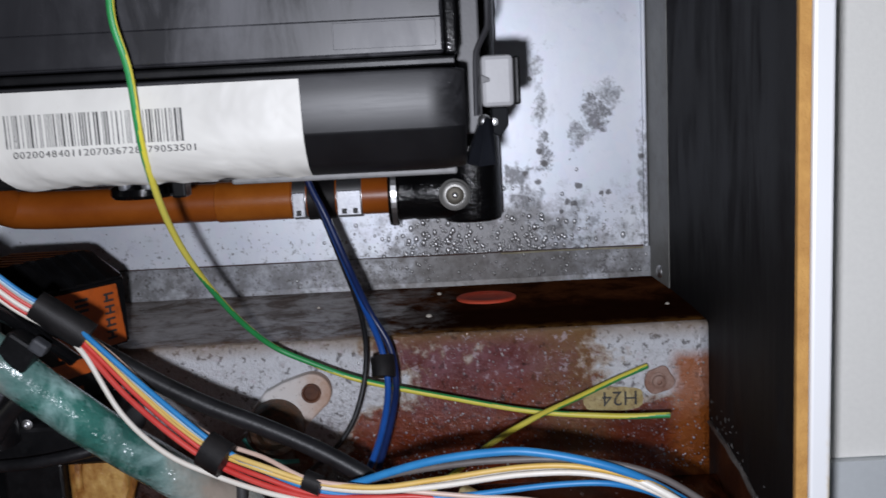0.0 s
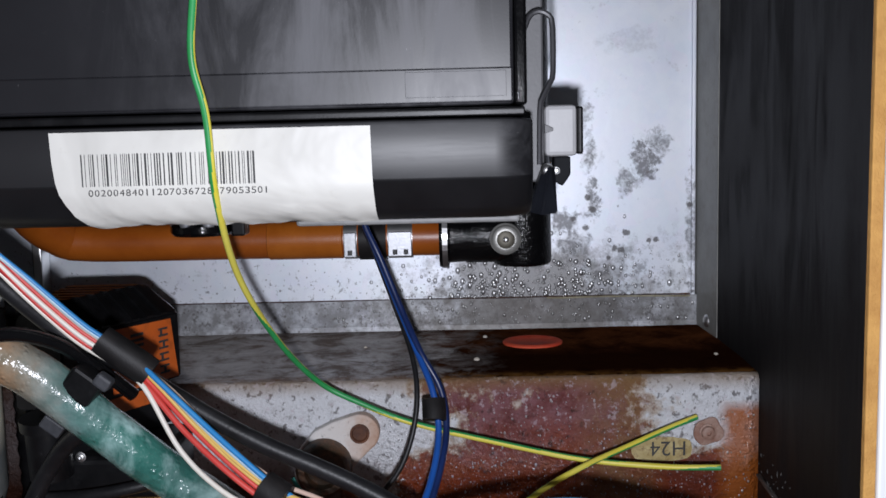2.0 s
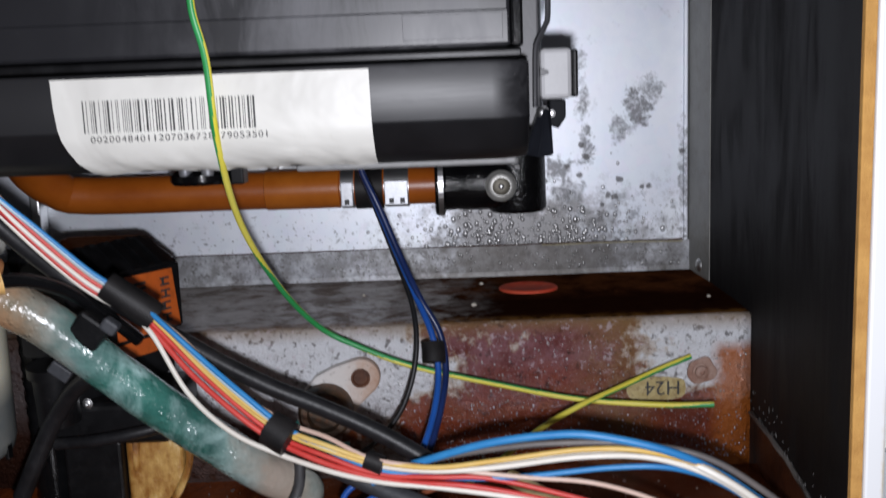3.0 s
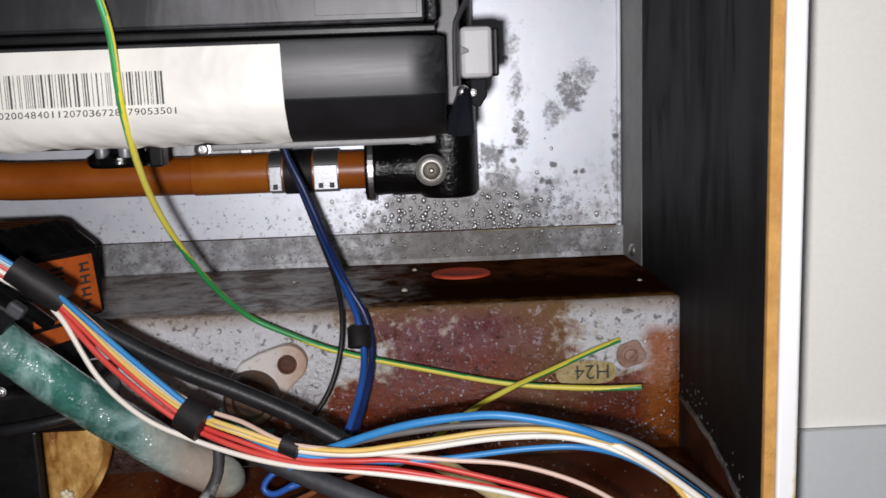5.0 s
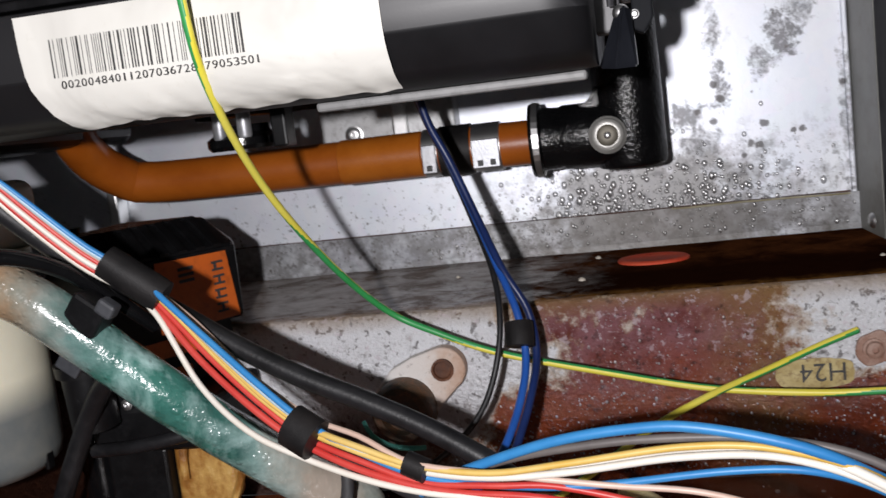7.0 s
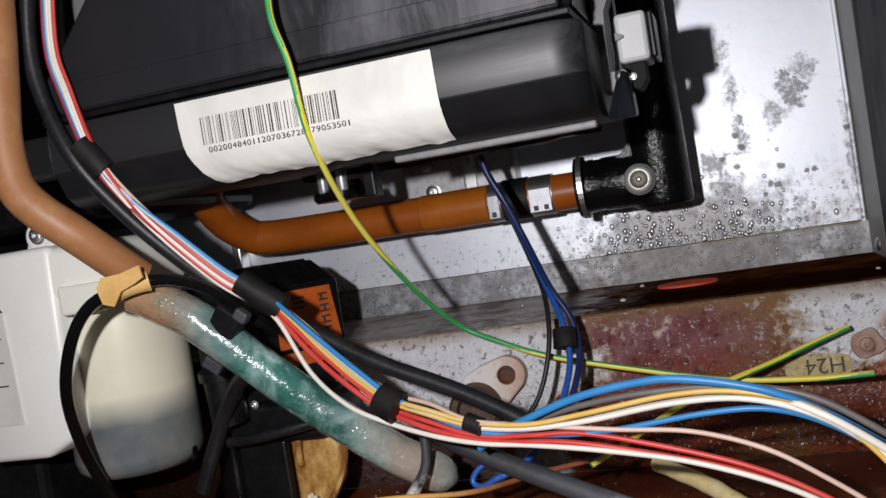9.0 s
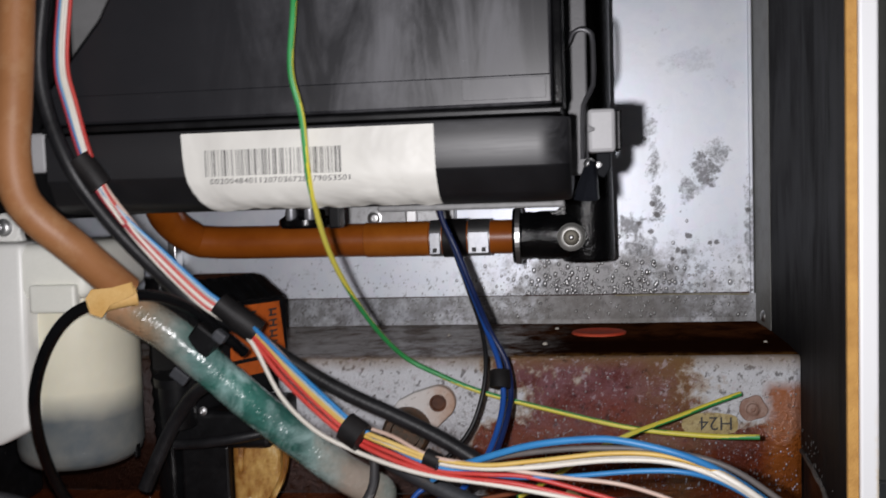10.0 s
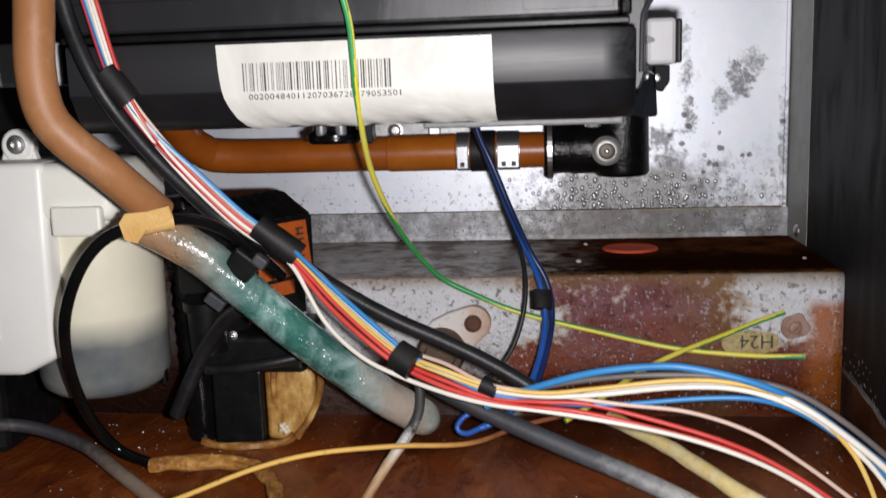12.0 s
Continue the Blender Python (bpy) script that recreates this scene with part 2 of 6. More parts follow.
def wet_rust(name, a, b, c_dry, bias, grey_x=None, gloss=0.3):
    m, nt, s = graph(name)
    x, y, z = axes(nt)
    cloud, speck = noise_tex(nt, 42, 10, 0.72), noise_tex(nt, 500, 5, 0.7)
    c = mixc(nt, ramp(nt, cloud, [(0.35, 0.0), (0.65, 1.0)]), a, b)
    dry_or_sheen = math_n(nt, "ADD", noise_tex(nt, 70, 7, 0.65), bias)
    if grey_x:
        dry_or_sheen = math_n(nt, "ADD", dry_or_sheen, math_n(nt, "MULTIPLY", between(nt, x, *grey_x), 0.3))
    c = mixc(nt, ramp(nt, dry_or_sheen, [(0.60, 0.0), (0.72, 1.0)]), c, c_dry)
    c = mixc(nt, ramp(nt, speck, [(0.64, 0.0), (0.72, 0.5)]), c, (0.35, 0.24, 0.18))
    nt.links.new(c, s.inputs["Base Color"])
    nt.links.new(math_n(nt, "ADD", math_n(nt, "MULTIPLY", noise_tex(nt, 90, 5), 0.5), 0.16), s.inputs["Roughness"])
    s.inputs["Specular IOR Level"].default_value = gloss
    bump(nt, s, math_n(nt, "ADD", math_n(nt, "MULTIPLY", speck, 0.6), cloud), 0.4, 0.0012)
    return m


def pan_rust():
    """Wet red-brown rust: smooth glossy films and orange bloom, near-black towards the back and the right."""
    m, nt, s = graph("wet_red_rust")
    x, y, z = axes(nt)
    flow = node(nt, "ShaderNodeMapping", {"Vector": coords(nt), "Scale": (1.0, 0.4, 1.0)}).outputs[0]
    cloud, bloom, speck = noise_tex(nt, 22, 6, 0.6, 0.5, flow), noise_tex(nt, 70, 7, 0.65, 0.6, flow), noise_tex(nt, 300, 4, 0.6, 0.0, flow)
    c = mixc(nt, ramp(nt, cloud, [(0.34, 0.0), (0.62, 1.0)]), (0.085, 0.016, 0.005), (0.25, 0.058, 0.012))
    c = mixc(nt, ramp(nt, bloom, [(0.52, 0.0), (0.70, 0.6)]), c, (0.38, 0.115, 0.024))
    # darker towards the back and the right, broken up by noise
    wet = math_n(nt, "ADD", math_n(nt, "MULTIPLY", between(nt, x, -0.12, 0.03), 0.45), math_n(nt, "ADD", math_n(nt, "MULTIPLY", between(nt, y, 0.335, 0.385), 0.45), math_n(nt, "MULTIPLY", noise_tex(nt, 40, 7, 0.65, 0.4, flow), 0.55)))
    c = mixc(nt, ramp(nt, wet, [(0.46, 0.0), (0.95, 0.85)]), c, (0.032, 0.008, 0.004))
    c = mixc(nt, ramp(nt, speck, [(0.68, 0.0), (0.75, 0.5)]), c, (0.38, 0.22, 0.12))
    nt.links.new(c, s.inputs["Base Color"])
    nt.links.new(math_n(nt, "ADD", math_n(nt, "MULTIPLY", bloom, 0.34), 0.06), s.inputs["Roughness"])
    s.inputs["Specular IOR Level"].default_value = 0.4
    bump(nt, s, math_n(nt, "ADD", math_n(nt, "MULTIPLY", speck, 0.4), math_n(nt, "ADD", cloud, math_n(nt, "MULTIPLY", bloom, 0.7))), 0.6, 0.002)
    return m


def ledge_top():
    """Wet brown rust, black along the front on the worn side, with grey streaks painted on the left for the panel's
    reflection.
    """
    m, nt, s = graph("wet_dark_rust")
    x, y, z = axes(nt)
    long = node(nt, "ShaderNodeMapping", {"Vector": coords(nt), "Scale": (0.8, 1.0, 1.0)}).outputs[0]
    cloud, streak = noise_tex(nt, 60, 9, 0.7, 0.6), noise_tex(nt, 62, 10, 0.74, 0.5, long)
    c = mixc(nt, ramp(nt, cloud, [(0.38, 0.0), (0.62, 1.0)]), (0.030, 0.010, 0.004), (0.11, 0.037, 0.013))
    worn = math_n(nt, "ADD", between(nt, x, -0.045, 0.0), math_n(nt, "MULTIPLY", math_n(nt, "SUBTRACT", cloud, 0.5), 0.9))
    front = ramp(nt, math_n(nt, "ADD", y, math_n(nt, "MULTIPLY", cloud, 0.03)), [(0.458, 1.0), (0.480, 0.0)])
    c = mixc(nt, math_n(nt, "MULTIPLY", math_n(nt, "MULTIPLY", worn, front), 0.9), c, (0.015, 0.0045, 0.0025))
    dust = math_n(nt, "MULTIPLY", between(nt, x, -0.03, -0.085), 0.62)
    c = mixc(nt, dust, c, (0.22, 0.185, 0.15))
    # grey streaks put the panel's wet reflection into the base colour
    dry_or_sheen = math_n(nt, "MULTIPLY", between(nt, math_n(nt, "ADD", x, math_n(nt, "MULTIPLY", cloud, 0.05)), 0.032, -0.004), ramp(nt, streak, [(0.44, 0.0), (0.64, 0.75)]))
    c = mixc(nt, dry_or_sheen, c, (0.56, 0.545, 0.53))
    ochre = math_n(nt, "MULTIPLY", ramp(nt, math_n(nt, "ADD", y, math_n(nt, "MULTIPLY", cloud, 0.012)), [(0.4145, 0.9), (0.4195, 0.0)]), ramp(nt, noise_tex(nt, 160, 6, 0.7), [(0.40, 0.1), (0.55, 1.0)]))
    c = mixc(nt, ochre, c, (0.22, 0.10, 0.025))
    nt.links.new(c, s.inputs["Base Color"])
    nt.links.new(math_n(nt, "ADD", math_n(nt, "MULTIPLY", cloud, 0.4), 0.12), s.inputs["Roughness"])
    wet = between(nt, math_n(nt, "ADD", x, math_n(nt, "MULTIPLY", cloud, 0.05)), 0.004, -0.036)
    nt.links.new(math_n(nt, "ADD", math_n(nt, "MULTIPLY", math_n(nt, "MULTIPLY", wet, ramp(nt, streak, [(0.43, 0.05), (0.56, 1.0)])), 0.6), 0.0), s.inputs["Specular IOR Level"])
    bump(nt, s, math_n(nt, "ADD", streak, cloud), 0.12, 0.001)
    return m


def sludge_plastic():
    """Milky plastic of the trap, with grey sludge showing through its lower part."""
    m, nt, s = graph("milky_plastic")
    x, y, z = axes(nt)
    level = math_n(nt, "ADD", z, math_n(nt, "MULTIPLY", noise_tex(nt, 30, 3), 0.006))
    c = mixc(nt, ramp(nt, between(nt, level, 0.137, 0.150), [(0.0, 0.0), (1.0, 1.0)]), (0.115, 0.135, 0.145), (0.78, 0.75, 0.60))
    c = mixc(nt, ramp(nt, noise_tex(nt, 25, 5), [(0.4, 0.0), (0.7, 0.35)]), c, (0.52, 0.48, 0.38))
    nt.links.new(c, s.inputs["Base Color"])
    s.inputs["Roughness"].default_value = 0.33
    s.inputs["Subsurface Weight"].default_value = 0.15
    s.inputs["Subsurface Radius"].default_value = (0.004, 0.003, 0.002)
    bump(nt, s, noise_tex(nt, 300, 3), 0.08, 0.0006)
    return m


def green_pipe():
    """Green verdigris over a clear tube, with chalky white patches."""
    m, nt, s = graph("verdigris_tube")
    x, y, z = axes(nt)
    cloud = noise_tex(nt, 70, 8, 0.65)
    c = mixc(nt, ramp(nt, cloud, [(0.35, 0.0), (0.6, 1.0)]), (0.010, 0.062, 0.052), (0.045, 0.165, 0.135))
    c = mixc(nt, math_n(nt, "MULTIPLY", between(nt, x, -0.150, -0.125), ramp(nt, noise_tex(nt, 48, 7, 0.62, 0.5), [(0.46, 0.0), (0.62, 0.85)])), c, (0.36, 0.53, 0.51))
    ends = ramp(nt, between(nt, math_n(nt, "ADD", x, math_n(nt, "MULTIPLY", cloud, 0.02)), -0.170, -0.062), [(0.14, 1.0), (0.34, 0.0), (0.74, 0.0), (0.86, 0.9), (0.94, 0.9), (1.0, 0.55)])
    chalk = ramp(nt, between(nt, math_n(nt, "ADD", x, math_n(nt, "MULTIPLY", cloud, 0.02)), -0.170, -0.062), [(0.16, 0.0), (0.26, 0.7), (0.38, 0.0), (0.66, 0.0), (0.80, 0.5)])
    c = mixc(nt, chalk, c, (0.44, 0.53, 0.53))
    c = mixc(nt, ends, c, mixc(nt, between(nt, x, -0.16, -0.12), (0.34, 0.20, 0.11), mixc(nt, cloud, (0.22, 0.20, 0.15), (0.40, 0.30, 0.25))))
    shade = ramp(nt, noise_tex(nt, 28, 5, 0.6), [(0.48, 0.0), (0.62, 0.65)])
    c = mixc(nt, shade, c, (0.035, 0.085, 0.075))
    nt.links.new(c, s.inputs["Base Color"])
    s.inputs["Roughness"].default_value = 0.24
    s.inputs["Coat Weight"].default_value = 0.35
    s.inputs["Coat Roughness"].default_value = 0.03
    drops = ramp(nt, node(nt, "ShaderNodeTexVoronoi", {"Vector": coords(nt), "Scale": 420.0}).outputs["Distance"], [(0.0, 1.0), (0.42, 0.0)])
    bump(nt, s, math_n(nt, "ADD", math_n(nt, "MULTIPLY", noise_tex(nt, 130, 4), 1.2), math_n(nt, "MULTIPLY", drops, math_n(nt, "MULTIPLY", ramp(nt, noise_tex(nt, 60, 4), [(0.48, 0.0), (0.6, 1.0)]), 0.6))), 0.6, 0.0012)
    return m


def rust_foam():
    """Yellow foam soaked with rust that ran down it in streaks."""
    m, nt, s = graph("rust_soaked_foam")
    run = node(nt, "ShaderNodeMapping", {"Vector": coords(nt), "Scale": (1.0, 1.0, 0.6)}).outputs[0]
    c = ramp(nt, noise_tex(nt, 75, 6, 0.6, 0.0, run), [(0.36, (0.10, 0.034, 0.008)), (0.50, (0.30, 0.13, 0.026)), (0.62, (0.54, 0.33, 0.10)), (0.76, (0.80, 0.68, 0.42))])
    nt.links.new(c, s.inputs["Base Color"])
    s.inputs["Roughness"].default_value = 0.35
    bump(nt, s, noise_tex(nt, 260, 6, 0.7), 0.5, 0.0015)
    return m


def smeared(name, a, b, haze, rough, spec=0.5, strokes=(1.0, 1.0, 0.22), lean=0.25):
    """Black plastic with smears and painted glare as a pale haze, in strokes and cloudy patches."""
    m, nt, s = graph(name)
    tall = node(nt, "ShaderNodeMapping", {"Vector": coords(nt), "Scale": strokes, "Rotation": (0.0, lean, 0.0)}).outputs[0]
    stroke, cloud, grain = noise_tex(nt, 55, 8, 0.68, 0.6, tall), noise_tex(nt, 26, 6, 0.6), noise_tex(nt, 1500, 3)
    film_glare = math_n(nt, "MULTIPLY", ramp(nt, stroke, [(0.42, 0.0), (0.66, 1.0)]), ramp(nt, cloud, [(0.36, 0.1), (0.62, 1.0)]))
    # the painted glare fades out to the left
    film_glare = math_n(nt, "MULTIPLY", film_glare, between(nt, axes(nt)[0], -0.135, -0.045))
    c = mixc(nt, film_glare, mixc(nt, cloud, a, b), haze)
    c = mixc(nt, ramp(nt, noise_tex(nt, 620, 4, 0.75), [(0.70, 0.0), (0.76, 0.35)]), c, (0.35, 0.35, 0.36))
    nt.links.new(c, s.inputs["Base Color"])
    nt.links.new(math_n(nt, "ADD", math_n(nt, "MULTIPLY", film_glare, 0.22), rough), s.inputs["Roughness"])
    s.inputs["Specular IOR Level"].default_value = spec
    bump(nt, s, grain, 0.012, 0.0005)
    return m


ZINC, FACE = zinc_panel(), ledge_face()
TOPRUST = ledge_top()
PANRUST = pan_rust()
RUSTDARK = wet_rust("dark_rust", (0.030, 0.010, 0.006), (0.090, 0.029, 0.012), (0.16, 0.14, 0.12), -0.05, None, 0.2)
FLANGE = zinc_panel("soiled_zinc", 0.8)
BLACKPL = plain("black_plastic", (0.004, 0.004, 0.0045), (0.008, 0.008, 0.009), (0.30, 0.46), fine=1500, relief=0.05, spec=0.28, dust=((0.10, 0.10, 0.105), 0.05), lint=0.2)
BLACKLID = smeared("smeared_glare_plastic", (0.011, 0.011, 0.013), (0.020, 0.020, 0.023), (0.105, 0.105, 0.115), 0.34)
BLACKGLOSS = plain("black_rubber_wet", (0.003, 0.003, 0.0035), (0.006, 0.006, 0.0065), (0.08, 0.20), fine=1100, relief=0.13, spec=0.32)
ELBOWBLACK = plain("wet_black_casting", (0.003, 0.003, 0.0035), (0.006, 0.006, 0.0065), (0.14, 0.26), fine=620, relief=0.75, spec=0.42)
BLACKFOAM = smeared("black_foam_facing", (0.0040, 0.0034, 0.0037), (0.0065, 0.0056, 0.0060), (0.0098, 0.0086, 0.0092), 0.62, 0.16)
FOAMEDGE = plain("tan_foam_edge", (0.42, 0.21, 0.05), (0.55, 0.30, 0.08), (0.7, 0.9), scale=150, fine=1200, relief=0.6)
WHITESTEEL = plain("white_enamel", (0.78, 0.79, 0.80), (0.72, 0.73, 0.74), (0.25, 0.4), scale=15, relief=0.04, dust=((0.55, 0.42, 0.22), 0.25))
GREYSTEEL = plain("dull_grey_steel", (0.20, 0.20, 0.185), (0.30, 0.30, 0.28), (0.4, 0.6), metal=0.3, scale=40, relief=0.2, dust=((0.12, 0.09, 0.06), 0.35))
def stained_enamel():
    """White enamel with ochre rust seeping along its outer edge."""
    m, nt, s = graph("stained_enamel")
    x, y, z = axes(nt)
    c = mixc(nt, noise_tex(nt, 15, 4), (0.78, 0.79, 0.80), (0.71, 0.72, 0.73))
    seep = math_n(nt, "MULTIPLY", between(nt, math_n(nt, "ADD", x, math_n(nt, "MULTIPLY", noise_tex(nt, 120, 6, 0.7), 0.003)), 0.1055, 0.1064), math_n(nt, "MULTIPLY", between(nt, z, 0.165, 0.12), ramp(nt, noise_tex(nt, 45, 6, 0.7), [(0.42, 0.0), (0.58, 0.9)])))
    c = mixc(nt, seep, c, (0.50, 0.34, 0.06))
    nt.links.new(c, s.inputs["Base Color"])
    s.inputs["Roughness"].default_value = 0.35
    bump(nt, s, noise_tex(nt, 900, 3), 0.04, 0.0006)
    return m


EDGESTEEL = stained_enamel()
WALLPAINT = plain("pale_wall_paint", (0.93, 0.92, 0.86), (0.95, 0.94, 0.89), (0.6, 0.8), scale=6, fine=500, relief=0.15)
WALLGREY = plain("grey_splash_panel", (0.62, 0.65, 0.66), (0.66, 0.69, 0.70), (0.5, 0.7), scale=6, fine=500, relief=0.1)
def creased_paper():
    """White label stock with soft creases and faint grubby patches."""
    m, nt, s = graph("label_paper")
    crease, wave = noise_tex(nt, 70, 2, 0.4, 0.6), noise_tex(nt, 28, 3, 0.5, 0.8)
    c = mixc(nt, ramp(nt, wave, [(0.40, 0.0), (0.66, 1.0)]), (0.69, 0.68, 0.635), (0.61, 0.60, 0.56))
    c = mixc(nt, math_n(nt, "MULTIPLY", ramp(nt, noise_tex(nt, 240, 7, 0.7), [(0.60, 0.0), (0.72, 1.0)]), 0.25), c, (0.50, 0.47, 0.40))
    nt.links.new(c, s.inputs["Base Color"])
    s.inputs["Roughness"].default_value = 0.5
    bump(nt, s, math_n(nt, "ADD", math_n(nt, "MULTIPLY", crease, 0.8), math_n(nt, "MULTIPLY", wave, 1.8)), 0.6, 0.0014)
    return m


PAPER = creased_paper()
INK = plain("label_ink", (0.03, 0.03, 0.03), (0.05, 0.05, 0.05), (0.5, 0.6), relief=0.02)
ORANGEHOSE = plain("orange_silicone", (0.30, 0.070, 0.006), (0.40, 0.105, 0.010), (0.28, 0.42), scale=45, fine=1200, relief=0.1)
TANPIPE = plain("tan_silicone", (0.29, 0.122, 0.044), (0.36, 0.160, 0.064), (0.42, 0.6), scale=30, fine=1300, relief=0.12, dust=((0.48, 0.30, 0.16), 0.3))
CHROME = plain("clamp_steel", (0.80, 0.80, 0.80), (0.68, 0.68, 0.68), (0.30, 0.48), metal=1.0, relief=0.05)
TABSTEEL = plain("dull_tab_steel", (0.36, 0.37, 0.40), (0.50, 0.51, 0.53), (0.3, 0.5), metal=0.7, scale=120, relief=0.1, dust=((0.10, 0.10, 0.10), 0.25))
BRASS = plain("dull_brass", (0.33, 0.325, 0.305), (0.42, 0.415, 0.395), (0.32, 0.5), metal=0.5, relief=0.2)
CLIPGREY = plain("pale_grey_plastic", (0.44, 0.44, 0.45), (0.50, 0.50, 0.51), (0.4, 0.55), relief=0.06)
LATCHGREY = plain("bluish_grey_plastic", (0.010, 0.011, 0.015), (0.017, 0.019, 0.025), (0.30, 0.45), relief=0.08, spec=0.45)
LIPGREY = plain("lip_grey_plastic", (0.20, 0.20, 0.20), (0.26, 0.26, 0.26), (0.45, 0.6), scale=90, relief=0.1, dust=((0.08, 0.08, 0.08), 0.5))
CLIPDARK = plain("clip_grey_plastic", (0.030, 0.032, 0.038), (0.055, 0.058, 0.066), (0.5, 0.7), scale=150, relief=0.1)
DULLBLACK = plain("dull_black_plastic", (0.008, 0.009, 0.011), (0.014, 0.015, 0.018), (0.6, 0.75), relief=0.1, spec=0.12)
SPRINGGREY = plain("dark_spring_steel", (0.045, 0.045, 0.05), (0.07, 0.07, 0.075), (0.25, 0.4), metal=0.3, relief=0.05)
MIDGREY = plain("mid_grey_plastic", (0.095, 0.095, 0.10), (0.14, 0.14, 0.145), (0.4, 0.55), relief=0.1)
CREAM = plain("cream_plastic", (0.82, 0.82, 0.74), (0.86, 0.86, 0.79), (0.35, 0.5), scale=20, relief=0.05)
WHITEPL = plain("white_plastic", (0.88, 0.88, 0.84), (0.83, 0.83, 0.79), (0.3, 0.45), scale=20, relief=0.04)
SEALANT = plain("yellowed_sealant", (0.30, 0.26, 0.15), (0.42, 0.39, 0.28), (0.5, 0.7), scale=200, relief=0.3)
SLUDGE, VERDIGRIS, RUSTFOAM = sludge_plastic(), green_pipe(), rust_foam()
REDCAP = plain("red_cap_plastic", (0.64, 0.058, 0.024), (0.68, 0.12, 0.06), (0.5, 0.7), scale=200, relief=0.2, spec=0.15)
COPPERTAB = plain("pinkish_tab", (0.26, 0.14, 0.10), (0.38, 0.26, 0.21), (0.45, 0.6), scale=200, relief=0.5, dust=((0.16, 0.05, 0.02), 0.6))
RUSTHOLE = plain("rust_bore", (0.07, 0.025, 0.012), (0.14, 0.05, 0.02), (0.6, 0.8), scale=200, relief=0.5)
STICKER = plain("yellowed_sticker", (0.36, 0.27, 0.10), (0.56, 0.47, 0.24), (0.5, 0.65), scale=170, relief=0.15, dust=((0.14, 0.07, 0.03), 0.9))
TAPE = plain("cloth_tape", (0.007, 0.0065, 0.007), (0.014, 0.012, 0.012), (0.42, 0.62), scale=120, fine=1800, relief=0.15, spec=0.3)
MASKTAPE = plain("masking_tape", (0.62, 0.36, 0.11), (0.70, 0.45, 0.17), (0.5, 0.7), scale=120, fine=900, relief=0.4)
SLEEVE_BLACK = plain("black_sleeving", (0.008, 0.008, 0.009), (0.015, 0.015, 0.017), (0.34, 0.5), scale=90, relief=0.15, spec=0.35, dust=((0.14, 0.13, 0.13), 0.06))
W_WHITE = plain("wire_white", (0.78, 0.75, 0.68), (0.72, 0.68, 0.60), (0.35, 0.5), relief=0.05, dust=((0.5, 0.35, 0.2), 0.15))
W_PINK = plain("wire_pinkish", (0.66, 0.50, 0.42), (0.60, 0.42, 0.34), (0.35, 0.5), relief=0.05)
W_RED = plain("wire_red", (0.52, 0.035, 0.03), (0.60, 0.07, 0.055), (0.35, 0.5), relief=0.05)
W_YELLOW = plain("wire_yellow", (0.66, 0.40, 0.07), (0.72, 0.52, 0.18), (0.35, 0.5), relief=0.05)
W_BLUE = plain("wire_blue", (0.025, 0.19, 0.47), (0.04, 0.25, 0.55), (0.35, 0.5), relief=0.05)
W_NAVY = plain("wire_deep_blue", (0.012, 0.070, 0.32), (0.020, 0.105, 0.42), (0.3, 0.45), relief=0.05)
W_INKBLUE = plain("wire_blue_black", (0.007, 0.016, 0.075), (0.011, 0.028, 0.12), (0.3, 0.45), relief=0.05)
W_CRIMSON = plain("wire_crimson", (0.30, 0.014, 0.030), (0.38, 0.03, 0.05), (0.35, 0.5), relief=0.05)
W_SKY = plain("wire_pale_blue", (0.42, 0.56, 0.64), (0.48, 0.60, 0.66), (0.35, 0.5), relief=0.05)
W_GREY = plain("wire_grey", (0.10, 0.09, 0.09), (0.16, 0.14, 0.13), (0.4, 0.55), relief=0.05)
W_GREEN = plain("wire_green", (0.03, 0.27, 0.07), (0.04, 0.34, 0.10), (0.35, 0.5), relief=0.05)
W_LEMON = plain("wire_lemon", (0.72, 0.62, 0.05), (0.76, 0.68, 0.12), (0.35, 0.5), relief=0.05)
W_TEAL = plain("corroded_copper", (0.05, 0.28, 0.24), (0.10, 0.40, 0.34), (0.6, 0.8), scale=200, relief=0.4)
RUSTSLEEVE = plain("rust_stained_sleeve", (0.24, 0.075, 0.014), (0.52, 0.26, 0.06), (0.22, 0.5), scale=120, fine=600, relief=0.8, dust=((0.78, 0.56, 0.22), 0.6))
PALEPIPE = plain("stained_pale_pipe", (0.84, 0.66, 0.26), (0.88, 0.78, 0.46), (0.45, 0.65), scale=110, relief=0.3, dust=((0.40, 0.20, 0.07), 0.4))


def graded(name, axis, lo, hi, stops):
    """A cable whose stains change along its length."""
    m, nt, s = graph(name)
    v = axes(nt)[axis]
    spots = noise_tex(nt, 240, 8, 0.7)
    c = ramp(nt, between(nt, math_n(nt, "ADD", v, math_n(nt, "MULTIPLY", math_n(nt, "SUBTRACT", spots, 0.5), (hi - lo) * 0.5)), lo, hi), stops)
    c = mixc(nt, ramp(nt, noise_tex(nt, 420, 6, 0.7), [(0.58, 0.0), (0.68, 0.6)]), c, (0.06, 0.04, 0.03))
    nt.links.new(c, s.inputs["Base Color"])
    s.inputs["Roughness"].default_value = 0.6
    bump(nt, s, spots, 0.4, 0.0008)
    return m


DRIPWIRE = graded("limescaled_wire", 2, 0.078, 0.125, [(0.1, (0.34, 0.19, 0.08)), (0.32, (0.46, 0.33, 0.20)), (0.45, (0.55, 0.54, 0.52)), (0.62, (0.03, 0.03, 0.032))])
